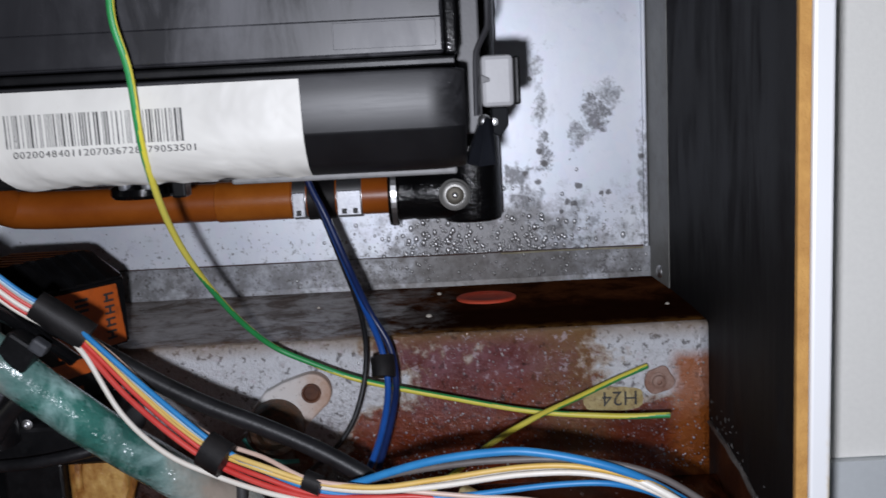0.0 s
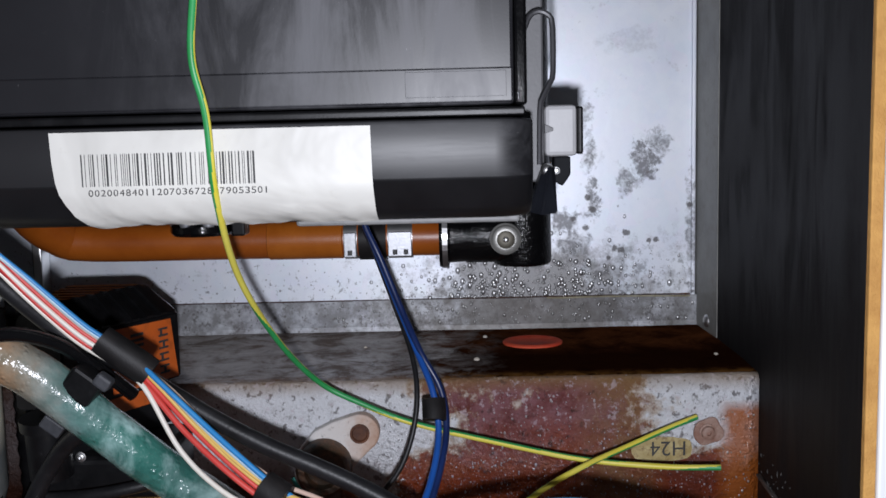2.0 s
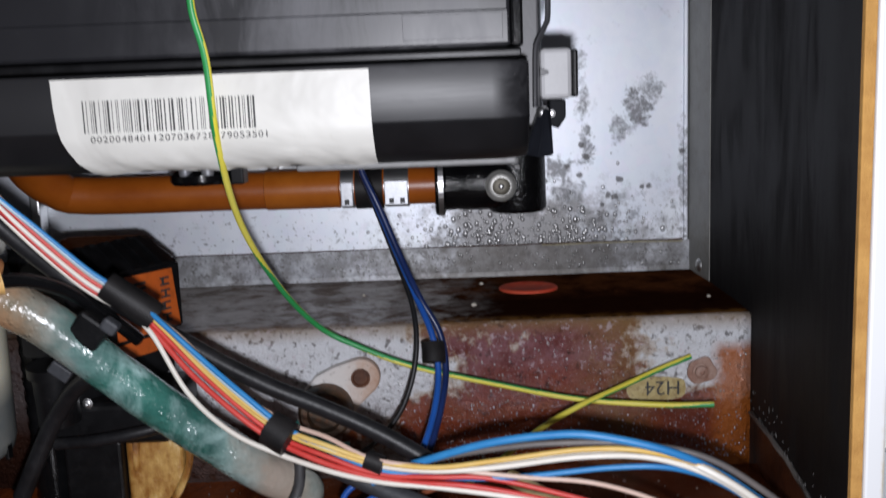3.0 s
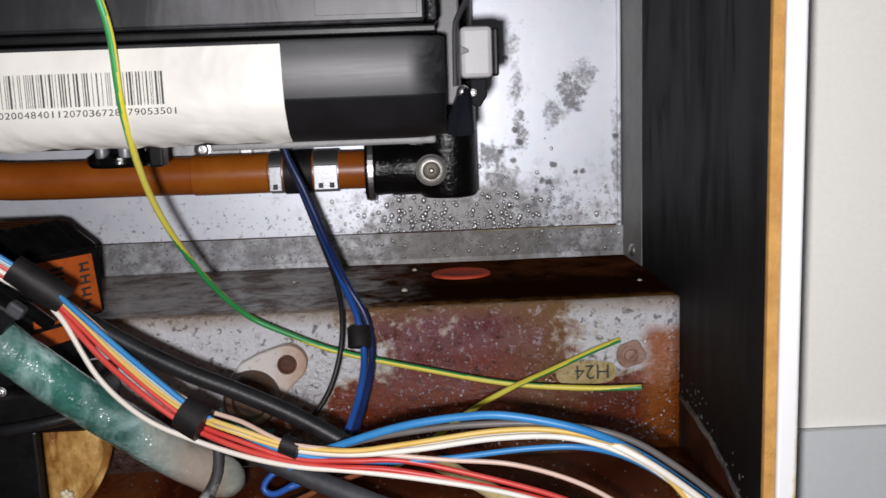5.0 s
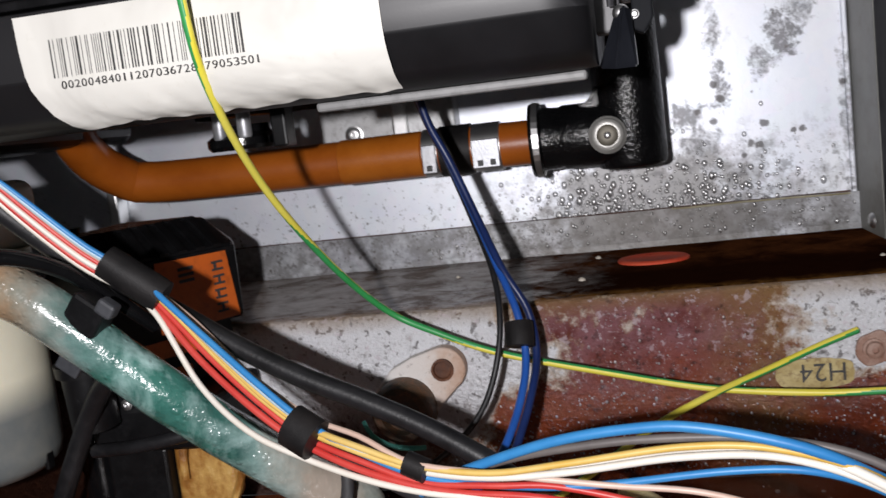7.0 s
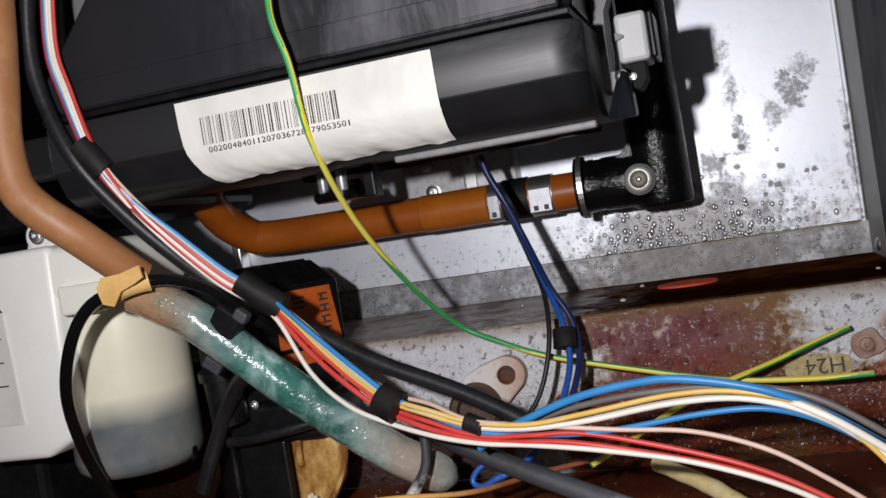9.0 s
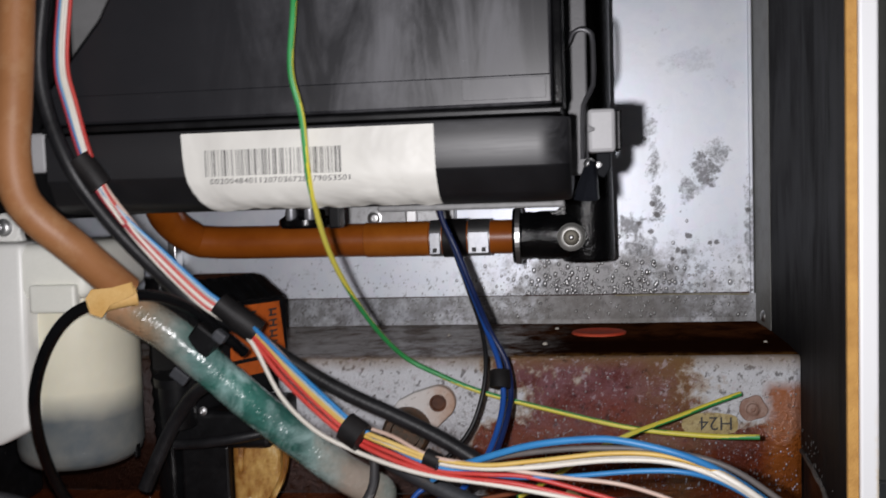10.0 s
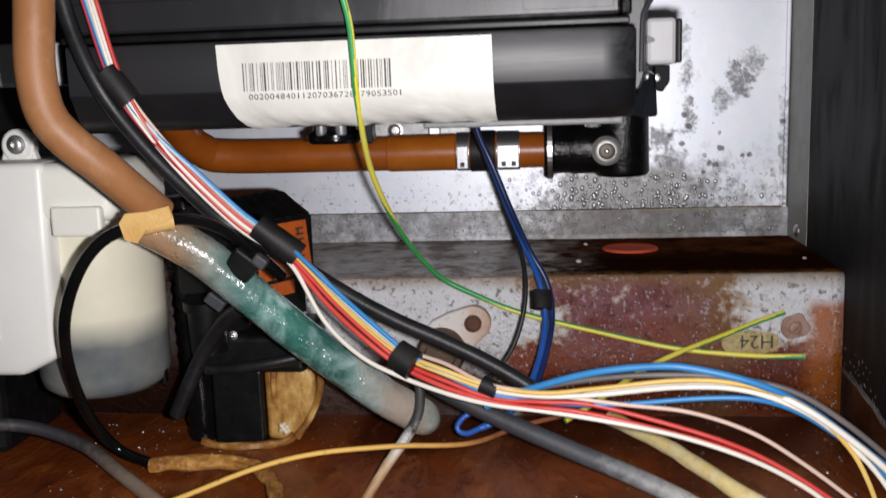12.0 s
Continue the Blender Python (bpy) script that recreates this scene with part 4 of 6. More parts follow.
for side, x0, x1 in (("right", 0.0160, 0.0294), ("left", -0.2493, -0.2208)):
    clip = empty("box_clip", "pale grey plastic clip at the end of the air box", "clip", "clips of the air box")
    part("block", box(x0, x1 - 0.0022 if side == "right" else x1, 0.337, 0.360, 0.245, 0.2627, 0.0016), CLIPGREY, clip)
    # the clip's shaded end, painted black as a thin plate
    part("shaded_end", box(x1 - 0.0020, x1 + 0.0002, 0.339, 0.360, 0.2455, 0.2622, 0.0008), BLACKPL, clip, "end face coloured black for its shade")
    if side == "right":
        part("catch", prism([(0.0158, 0.2562), (0.0188, 0.2548), (0.0188, 0.2538), (0.0158, 0.2530)], "y", 0.3355, 0.338, 0.0002), MIDGREY, clip)
        part("foot", prism([(0.0193, 0.2448), (0.0250, 0.2448), (0.0250, 0.2385), (0.0222, 0.2345), (0.0193, 0.2360)], "y", 0.3385, 0.3480, 0.0006), DULLBLACK, clip, "dark foot")
        screw("screw", (0.0200, 0.3384, 0.2400), (0, -1, 0), 0.0010, CHROME, clip, "small bright screw")
spring = empty("spring_clip", "bent steel wire spring clip on the black box", "spring clip")
part("wire", tube([(0.0052, 0.3335, 0.2868), (0.0078, 0.3335, 0.2868), (0.0095, 0.3335, 0.2895), (0.0110, 0.3335, 0.2928), (0.0140, 0.3335, 0.2942), (0.0175, 0.3335, 0.2928), (0.0187, 0.3335, 0.2890), (0.0187, 0.3335, 0.2740), (0.0178, 0.3335, 0.2705), (0.0150, 0.3335, 0.2650), (0.0142, 0.3335, 0.2610), (0.0138, 0.3335, 0.2424)], 0.0010, 8, 0.0015), SPRINGGREY, spring, "", True)

# ---- behind and beside the air box ----
fan = empty("fan_housing", "black plastic housing beside the air box", "fan housing")
part("shell", box(-0.322, -0.204, 0.352, 0.470, 0.224, 0.46, 0.006, 3), BLACKPL, fan)
COVERGREY = plain("cover_grey_plastic", (0.15, 0.15, 0.15), (0.20, 0.20, 0.20), (0.45, 0.6), scale=30, relief=0.08)
cover = empty("grey_cover", "mid-grey plastic cover behind the air box", "cover")
part("plate", box(-0.2060, -0.09, 0.336, 0.345, 0.2640, 0.50, 0.002), COVERGREY, cover)
bracket = empty("pipe_bracket", "bright steel bracket with a screw on the back panel", "bracket")
part("strip", box(-0.2350, -0.2300, 0.488, 0.4982, 0.150, 0.235, 0.0008), CHROME, bracket)
PLATEZINC = plain("bright_zinc", (0.62, 0.63, 0.64), (0.46, 0.46, 0.46), (0.35, 0.5), metal=0.4, scale=90, relief=0.15, dust=((0.15, 0.14, 0.13), 0.6))
plate = empty("fixing_plate", "bright zinc plate screwed to the back panel", "fixing plate")
part("plate", box(-0.1225, -0.060, 0.486, 0.4982, 0.2075, 0.250, 0.0008), PLATEZINC, plate)
part("fold", box(-0.0880, -0.0810, 0.4825, 0.4858, 0.2075, 0.250, 0.0010), CHROME, plate, "bright folded strip")
part("slot", box(-0.0856, -0.0834, 0.4820, 0.4828, 0.2270, 0.2310, 0.0003), TABSTEEL, plate)
screw("screw", (-0.1066, 0.4858, 0.2155), (0, -1, 0), 0.0034, CHROME, plate)
screw("screw", (-0.1085, 0.4858, 0.2295), (0, -1, 0), 0.0026, CHROME, plate)
grommet = empty("grommet", "flat black rubber grommet under the air box", "grommet")
part("disc", lathe([(0, 0.0115), (0.0015, 0.0128), (0.004, 0.0128), (0.0058, 0.0100), (0.0085, 0.0095)], (-0.1185, 0.387, 0.2155), (0, 0, 1)), BLACKGLOSS, grommet, "", True)
part("stud", box(-0.1060, -0.1005, 0.382, 0.392, 0.2150, 0.2292, 0.0008), BLACKPL, grommet)
for px in (-0.1225, -0.1135):
    part("peg", lathe([(0, 0.0022), (0.0008, 0.0025), (0.0095, 0.0025)], (px, 0.3770, 0.2195), (0, 0, 1), 16), TABSTEEL, grommet, "dull steel peg", True)

# ---- runs of the hoses, pipes and wires ----
PINK_LOW = [(-0.1777, 0.2925, 0.3367), (-0.1824, 0.2925, 0.3109), (-0.1853, 0.2925, 0.2864), (-0.183, 0.293, 0.271), (-0.176, 0.294, 0.2444), (-0.1656, 0.297, 0.2264), (-0.1535, 0.302, 0.2093), (-0.1408, 0.308, 0.1889), (-0.129, 0.31, 0.1796), (-0.1202, 0.31, 0.1724), (-0.1082, 0.306, 0.1521), (-0.0935, 0.301, 0.1396), (-0.0778, 0.298, 0.1325), (-0.0586, 0.293, 0.1272), (-0.0419, 0.29, 0.1243), (-0.0254, 0.288, 0.123), (-0.0015, 0.285, 0.1201), (0.0238, 0.282, 0.1156), (0.0466, 0.28, 0.1083), (0.0634, 0.278, 0.1), (0.0763, 0.276, 0.0908)]
RED_A = [(-0.176, 0.2937, 0.3368), (-0.1807, 0.2937, 0.3109), (-0.1836, 0.2937, 0.2866), (-0.1813, 0.2942, 0.2717), (-0.1746, 0.2952, 0.2452), (-0.1645, 0.2982, 0.2275), (-0.1541, 0.3032, 0.2091), (-0.1404, 0.3092, 0.1895), (-0.1286, 0.3112, 0.1802), (-0.1194, 0.311, 0.1722), (-0.107, 0.307, 0.1585), (-0.0913, 0.302, 0.1453), (-0.0778, 0.299, 0.1362), (-0.0587, 0.294, 0.129), (-0.0377, 0.29, 0.1246), (-0.0133, 0.287, 0.1232), (0.0124, 0.285, 0.1181), (0.0374, 0.282, 0.1119), (0.0563, 0.28, 0.1036), (0.073, 0.278, 0.0933), (0.0823, 0.277, 0.0873)]
RED_B = [(-0.1771, 0.2937, 0.3369), (-0.1817, 0.2937, 0.311), (-0.1846, 0.2937, 0.2866), (-0.1823, 0.2942, 0.2715), (-0.1755, 0.2952, 0.2448), (-0.1653, 0.2982, 0.227), (-0.1542, 0.3032, 0.209), (-0.1397, 0.3092, 0.1903), (-0.128, 0.3112, 0.181), (-0.1185, 0.312, 0.1731), (-0.1049, 0.308, 0.1594), (-0.0903, 0.303, 0.1472), (-0.0772, 0.3, 0.1376), (-0.0608, 0.295, 0.1319), (-0.044, 0.292, 0.1265), (-0.0254, 0.289, 0.126), (-0.0093, 0.288, 0.1256), (0.0125, 0.286, 0.1209), (0.0394, 0.283, 0.1132), (0.0603, 0.281, 0.1032), (0.0845, 0.278, 0.0869)]
WHITE_A = [(-0.1789, 0.2925, 0.3369), (-0.1836, 0.2925, 0.311), (-0.1866, 0.2925, 0.2863), (-0.1842, 0.293, 0.2707), (-0.177, 0.294, 0.2439), (-0.1664, 0.297, 0.2258), (-0.1539, 0.302, 0.209), (-0.1385, 0.308, 0.1913), (-0.127, 0.31, 0.1821), (-0.1166, 0.313, 0.1718), (-0.1035, 0.311, 0.1564), (-0.0897, 0.306, 0.1471), (-0.0771, 0.301, 0.1396), (-0.0608, 0.296, 0.1345), (-0.0449, 0.292, 0.1297), (-0.0254, 0.288, 0.1285), (-0.0053, 0.286, 0.1299), (0.0218, 0.283, 0.1336), (0.0442, 0.28, 0.1334), (0.0643, 0.277, 0.1263), (0.0807, 0.275, 0.1131), (0.09, 0.274, 0.1017), (0.0957, 0.273, 0.0905)]
YELLOW_A = [(-0.184, 0.2967, 0.3384), (-0.1888, 0.2967, 0.3122), (-0.1919, 0.2967, 0.2868), (-0.1894, 0.2972, 0.2703), (-0.1815, 0.2982, 0.2429), (-0.1704, 0.3012, 0.224), (-0.1546, 0.3032, 0.2086), (-0.1369, 0.3092, 0.1933), (-0.1257, 0.3112, 0.184), (-0.1149, 0.311, 0.1733), (-0.1004, 0.307, 0.1585), (-0.0879, 0.302, 0.1486), (-0.0763, 0.299, 0.141), (-0.0604, 0.293, 0.1365), (-0.0448, 0.29, 0.1318), (-0.0253, 0.287, 0.1301), (-0.0054, 0.285, 0.1325), (0.0217, 0.282, 0.1364), (0.0421, 0.279, 0.136), (0.0624, 0.277, 0.1293), (0.077, 0.275, 0.1157), (0.0845, 0.274, 0.102), (0.0884, 0.273, 0.0893)]
BLUE_A = [(-0.1819, 0.2937, 0.3375), (-0.1867, 0.2937, 0.3115), (-0.1897, 0.2937, 0.2864), (-0.1873, 0.2942, 0.2702), (-0.1796, 0.2952, 0.2431), (-0.1687, 0.2982, 0.2245), (-0.1545, 0.3032, 0.2087), (-0.1376, 0.3092, 0.1925), (-0.1263, 0.3112, 0.1832), (-0.1164, 0.309, 0.1763), (-0.1021, 0.306, 0.1631), (-0.0875, 0.301, 0.1515), (-0.0752, 0.298, 0.142), (-0.0607, 0.295, 0.1343), (-0.0419, 0.292, 0.1275), (-0.0173, 0.289, 0.1254), (0.0027, 0.287, 0.126), (0.0315, 0.283, 0.1297), (0.05, 0.281, 0.1296), (0.0662, 0.283, 0.1228), (0.0826, 0.284, 0.1105), (0.0972, 0.284, 0.0965)]
PINK_UP = [(-0.1801, 0.2925, 0.337), (-0.1849, 0.2925, 0.3111), (-0.1879, 0.2925, 0.2863), (-0.1855, 0.293, 0.2704), (-0.178, 0.294, 0.2435), (-0.1673, 0.297, 0.2252), (-0.154, 0.302, 0.2089), (-0.1378, 0.308, 0.1921), (-0.1264, 0.31, 0.1828), (-0.1124, 0.314, 0.1704), (-0.0946, 0.31, 0.1532), (-0.0765, 0.304, 0.1418), (-0.0608, 0.297, 0.1379), (-0.0454, 0.29, 0.1325), (-0.0253, 0.288, 0.1296), (0.0026, 0.286, 0.1263), (0.0259, 0.284, 0.1242), (0.0466, 0.281, 0.118), (0.0635, 0.279, 0.1078), (0.0782, 0.277, 0.0969), (0.0894, 0.276, 0.0879)]
BLUE_ARC = [(-0.0467, 0.3, 0.1204), (-0.0391, 0.297, 0.1252), (-0.0295, 0.294, 0.1295), (-0.0092, 0.288, 0.137), (0.0103, 0.284, 0.1407), (0.0253, 0.281, 0.1412), (0.0475, 0.278, 0.1365), (0.064, 0.279, 0.1280), (0.0787, 0.283, 0.1165), (0.0972, 0.286, 0.1010)]
WHITE_TAIL = [(-0.0100, 0.2890, 0.1290), (0.0150, 0.2865, 0.1325), (0.0360, 0.2840, 0.1340), (0.0500, 0.2805, 0.1335), (0.0640, 0.2750, 0.1280), (0.0790, 0.2735, 0.1172), (0.0900, 0.2725, 0.1075), (0.0985, 0.2720, 0.0975)]
GREY_ARC = [(-0.0382, 0.3, 0.1235), (-0.0254, 0.297, 0.1289), (-0.0091, 0.292, 0.1334), (0.0126, 0.288, 0.1365), (0.0373, 0.284, 0.137), (0.0592, 0.28, 0.1334), (0.0776, 0.278, 0.1222), (0.0982, 0.277, 0.1046)]
SLEEVE = [(-0.1858, 0.292, 0.3372), (-0.1915, 0.292, 0.3114), (-0.195, 0.292, 0.2866), (-0.1927, 0.2925, 0.2669), (-0.1842, 0.2935, 0.2435), (-0.1738, 0.301, 0.2233), (-0.1613, 0.309, 0.2052), (-0.1487, 0.318, 0.1894), (-0.1339, 0.32, 0.1804), (-0.1184, 0.32, 0.1704), (-0.1006, 0.319, 0.1591), (-0.0828, 0.318, 0.1495), (-0.065, 0.317, 0.1417), (-0.0474, 0.315, 0.1336), (-0.0321, 0.312, 0.1254), (-0.0224, 0.31, 0.1188)]
LOWER_SLEEVE = [(-0.0757, 0.325, 0.1247), (-0.0594, 0.32, 0.1169), (-0.0458, 0.317, 0.111), (-0.0303, 0.313, 0.1053), (-0.0109, 0.308, 0.0985), (0.0058, 0.303, 0.0932), (0.0242, 0.299, 0.0858), (0.0401, 0.295, 0.0779)]
BLUE_DROP = [(-0.0569, 0.402, 0.2254), (-0.0549, 0.404, 0.2174), (-0.0493, 0.405, 0.2027), (-0.0411, 0.4, 0.1819), (-0.0332, 0.388, 0.1652), (-0.0269, 0.378, 0.1514), (-0.0246, 0.372, 0.1373), (-0.0264, 0.36, 0.1252), (-0.0312, 0.345, 0.1147), (-0.0388, 0.335, 0.1063), (-0.0445, 0.331, 0.1033), (-0.0515, 0.33, 0.1007)]
BLACK_DROP_A = [(-0.0581, 0.404, 0.2253), (-0.0556, 0.406, 0.216), (-0.0505, 0.407, 0.2026), (-0.0427, 0.402, 0.1817), (-0.0359, 0.392, 0.1645), (-0.0333, 0.382, 0.1507), (-0.0347, 0.376, 0.1364), (-0.04, 0.372, 0.1218), (-0.049, 0.37, 0.1106), (-0.0594, 0.37, 0.1026)]
BLACK_DROP_B = [(-0.0561, 0.400, 0.2253), (-0.0540, 0.4012, 0.2159), (-0.0483, 0.4020, 0.2025), (-0.0398, 0.3972, 0.1816), (-0.0315, 0.3870, 0.1646), (-0.0237, 0.383, 0.1503), (-0.0216, 0.377, 0.1361), (-0.024, 0.365, 0.1238), (-0.029, 0.35, 0.1106)]
BLUE_HOOK = [(-0.0423, 0.334, 0.1049), (-0.0516, 0.334, 0.1066), (-0.0582, 0.333, 0.1045), (-0.0613, 0.332, 0.0999), (-0.0573, 0.331, 0.0979), (-0.0487, 0.33, 0.1022)]
EARTH = [(-0.0853, 0.289, 0.3653), (-0.0882, 0.289, 0.3395), (-0.0895, 0.289, 0.3152), (-0.0904, 0.287, 0.2985), (-0.0919, 0.286, 0.2781), (-0.0894, 0.289, 0.2611), (-0.0898, 0.298, 0.2352), (-0.0913, 0.33, 0.2055), (-0.0851, 0.362, 0.1762), (-0.0732, 0.382, 0.1546), (-0.0563, 0.384, 0.1446), (-0.0346, 0.384, 0.1357), (0.0003, 0.386, 0.1261), (0.0346, 0.386, 0.1184), (0.0675, 0.381, 0.1164), (0.0888, 0.377, 0.1171)]
EARTH_B = [(0.0837, 0.396, 0.1325), (0.0711, 0.393, 0.1288), (0.0526, 0.387, 0.1231), (0.0339, 0.377, 0.1189), (0.0155, 0.365, 0.1135), (-0.0023, 0.35, 0.1062), (-0.0168, 0.34, 0.1004)]
GREEN_TUBE = [(-0.1738, 0.302, 0.1911), (-0.1566, 0.306, 0.1797), (-0.1413, 0.311, 0.1646), (-0.1237, 0.317, 0.1459), (-0.1055, 0.324, 0.1281), (-0.0911, 0.331, 0.1138), (-0.0790, 0.3360, 0.1048), (-0.0700, 0.3395, 0.0985)]
ORANGE_L = [(-0.192, 0.278, 0.3376), (-0.1935, 0.277, 0.3106), (-0.1941, 0.275, 0.2902), (-0.1944, 0.272, 0.2696), (-0.195, 0.27, 0.2508), (-0.193, 0.27, 0.2355), (-0.1869, 0.272, 0.2259), (-0.1784, 0.278, 0.216), (-0.1714, 0.288, 0.2046), (-0.1662, 0.2955, 0.1962)]
LOOP = [(-0.1293, 0.325, 0.1661), (-0.1359, 0.318, 0.1756), (-0.1451, 0.307, 0.1877), (-0.1554, 0.297, 0.1941), (-0.1665, 0.2895, 0.1939), (-0.1836, 0.288, 0.1892), (-0.1969, 0.29, 0.1763), (-0.208, 0.296, 0.1552), (-0.2141, 0.308, 0.1312), (-0.2151, 0.322, 0.1071), (-0.2099, 0.334, 0.0886)]
LOOP_END = [(-0.1915, 0.3287, 0.0835)]
RUST_SLEEVE = [(-0.1927, 0.3275, 0.084), (-0.1797, 0.3278, 0.0845), (-0.1608, 0.3308, 0.0845), (-0.1467, 0.3251, 0.0845), (-0.1345, 0.3099, 0.0845), (-0.126, 0.2867, 0.0845), (-0.1231, 0.2726, 0.0845)]
FLOOR_CABLE = [(-0.2797, 0.3265, 0.1), (-0.2658, 0.3377, 0.098), (-0.2506, 0.3431, 0.094), (-0.2276, 0.3385, 0.088), (-0.2021, 0.3187, 0.0835), (-0.1713, 0.2883, 0.083), (-0.1553, 0.2699, 0.083)]
YELLOW_FLOOR = [(-0.1764, 0.27, 0.0881), (-0.1563, 0.275, 0.0945), (-0.1322, 0.282, 0.1022), (-0.1098, 0.288, 0.106), (-0.081, 0.295, 0.1064), (-0.054, 0.305, 0.1038), (-0.0353, 0.33, 0.1016), (-0.0167, 0.345, 0.1011)]
DRIP = [(-0.0764, 0.327, 0.1265), (-0.0749, 0.324, 0.1167), (-0.0764, 0.322, 0.1078), (-0.0818, 0.316, 0.0993), (-0.0898, 0.31, 0.0886), (-0.0973, 0.305, 0.0777), (-0.1018, 0.303, 0.0702)]
PALE_PIPE = [(0.0037, 0.3726, 0.09), (0.0249, 0.3404, 0.0895), (0.0433, 0.3024, 0.089), (0.0589, 0.2736, 0.0885)]
CURLY = [(-0.1475, 0.335, 0.1522), (-0.1594, 0.34, 0.145), (-0.171, 0.345, 0.1312), (-0.18, 0.345, 0.1145), (-0.1871, 0.345, 0.1003)]
FOAMEDGE_RUN = [(-0.1474, 0.361, 0.1041), (-0.1449, 0.361, 0.1187), (-0.1344, 0.361, 0.12), (-0.1262, 0.361, 0.1187), (-0.1258, 0.361, 0.1068), (-0.1299, 0.36, 0.0952), (-0.1373, 0.359, 0.0848)]
VALVE_CABLE = [(-0.1745, 0.352, 0.1188), (-0.1595, 0.35, 0.1202), (-0.1441, 0.35, 0.1225), (-0.1272, 0.354, 0.1251)]
TEAL = [(-0.0842, 0.375, 0.1167), (-0.0809, 0.372, 0.1128), (-0.0747, 0.37, 0.1097), (-0.0677, 0.37, 0.1081), (-0.0624, 0.372, 0.1073)]
CLIPS = [(-0.1386, 0.306, 0.1746), (-0.1317, 0.303, 0.1766), (-0.1557, 0.318, 0.1575)]
TAPEPTS = [(-0.174, 0.2895, 0.1922), (-0.1665, 0.2885, 0.1939), (-0.1601, 0.292, 0.1949)]
HOSE = [(-0.211, 0.425, 0.2406), (-0.2125, 0.432, 0.2287), (-0.2128, 0.445, 0.2178), (-0.2063, 0.456, 0.2091), (-0.1929, 0.462, 0.2051), (-0.1129, 0.464, 0.2044), (-0.0715, 0.464, 0.2044), (-0.0385, 0.464, 0.2043), (-0.0165, 0.464, 0.2042)]

# ---- the orange hose with its clamp and the black elbow ----
ORANGECUFF = plain("bright_orange_silicone", (0.36, 0.095, 0.008), (0.46, 0.135, 0.013), (0.25, 0.4), scale=60, fine=1200, relief=0.12)
hose = empty("orange_hose", "glossy orange silicone hose under the air box", "hose")
part("hose", tube(HOSE, 0.0092, 20, 0.004), ORANGEHOSE, hose, "", True)
part("cuff", lathe([(0, 0.0090), (0.0004, 0.0097), (0.036, 0.0097), (0.0364, 0.0090)], (-0.1070, 0.464, 0.2043), (1, 0, 0), 32), ORANGECUFF, hose, "brighter orange cuff", True)
clamp = empty("hose_clamp", "bright steel hose clamp wrapped with black tape", "hose clamp")
for x0, x1 in ((-0.0700, -0.0636), (-0.0490, -0.0372)):
    part("band", lathe([(0, 0.0094), (0, 0.0101), (x1 - x0, 0.0101), (x1 - x0, 0.0094)], (x0, 0.464, 0.2043), (1, 0, 0), 32), CHROME, clamp, "", True)
    tab_plate = part("tab", box(x0 + 0.0002, x1 - 0.0002, 0.4530, 0.4545, 0.1962, 0.2080, 0.0004), TABSTEEL, clamp, "bright folded tab")
    for sx in ((x0 + x1) / 2,) if x1 - x0 < 0.008 else (x0 + 0.0036, x1 - 0.0030):
        part("slot", box(sx - 0.0011, sx + 0.0011, 0.4519, 0.4532, 0.1972, 0.1996, 0.0003), INK, tab_plate)
part("tape", lathe([(0, 0.0096), (0, 0.0106), (0.0132, 0.0106), (0.0132, 0.0096)], (-0.0630, 0.464, 0.2043), (1, 0, 0), 32), TAPE, clamp, "black tape", True)
SEATGREY = plain("dark_brass", (0.10, 0.09, 0.07), (0.15, 0.135, 0.105), (0.4, 0.6), metal=0.4, relief=0.1)
elbow = empty("pipe_elbow", "wet black plastic pipe elbow with a test nipple", "elbow")
part("socket", lathe([(0, 0.0118), (0.0, 0.0146), (0.0012, 0.0150), (0.0042, 0.0150), (0.0050, 0.0128), (0.012, 0.0124), (0.0135, 0.0130), (0.024, 0.0130), (0.034, 0.0132)], (-0.0243, 0.4590, 0.2048), (1, 0, 0), 36), ELBOWBLACK, elbow, "", True)
part("band", lathe([(0, 0.0146), (0, 0.0153), (0.0024, 0.0152), (0.0024, 0.0146)], (-0.0228, 0.4590, 0.2048), (1, 0, 0), 36), CHROME, elbow, "thin steel ring")
part("riser", lathe([(0, 0.0125), (0.0008, 0.0136), (0.0022, 0.0141), (0.034, 0.0138), (0.060, 0.0134), (0.140, 0.0134)], (0.0153, 0.4620, 0.1903), (0, 0, 1), 40), ELBOWBLACK, elbow, "", True)
part("web", rounded(prism([(0.0040, 0.2130)] + [(-0.0045 + 0.0065 * math.sin(a), 0.2235 - 0.0065 * math.cos(a)) for a in [k * math.pi / 16 for k in range(9)]] + [(0.0040, 0.2235)], "y", 0.4520, 0.4690), 0.0006), ELBOWBLACK, elbow, "", True)
part("nipple", lathe([(0, 0.0074), (0.0025, 0.0074), (0.0030, 0.0066), (0.0058, 0.0064), (0.0064, 0.0055), (0.0064, 0.0042), (0.0050, 0.0040), (0.0050, 0.0015), (0.0066, 0.0012), (0.0066, 0.0003)], (0.0067, 0.4478, 0.2043), (0, -1, 0), 24), BRASS, elbow, "dull brass test nipple", True)

part("seat", lathe([(0.0053, 0.0041), (0.0056, 0.0036), (0.0056, 0.0018)], (0.0067, 0.4478, 0.2043), (0, -1, 0), 24), SEATGREY, elbow, "dark nipple seat", True)
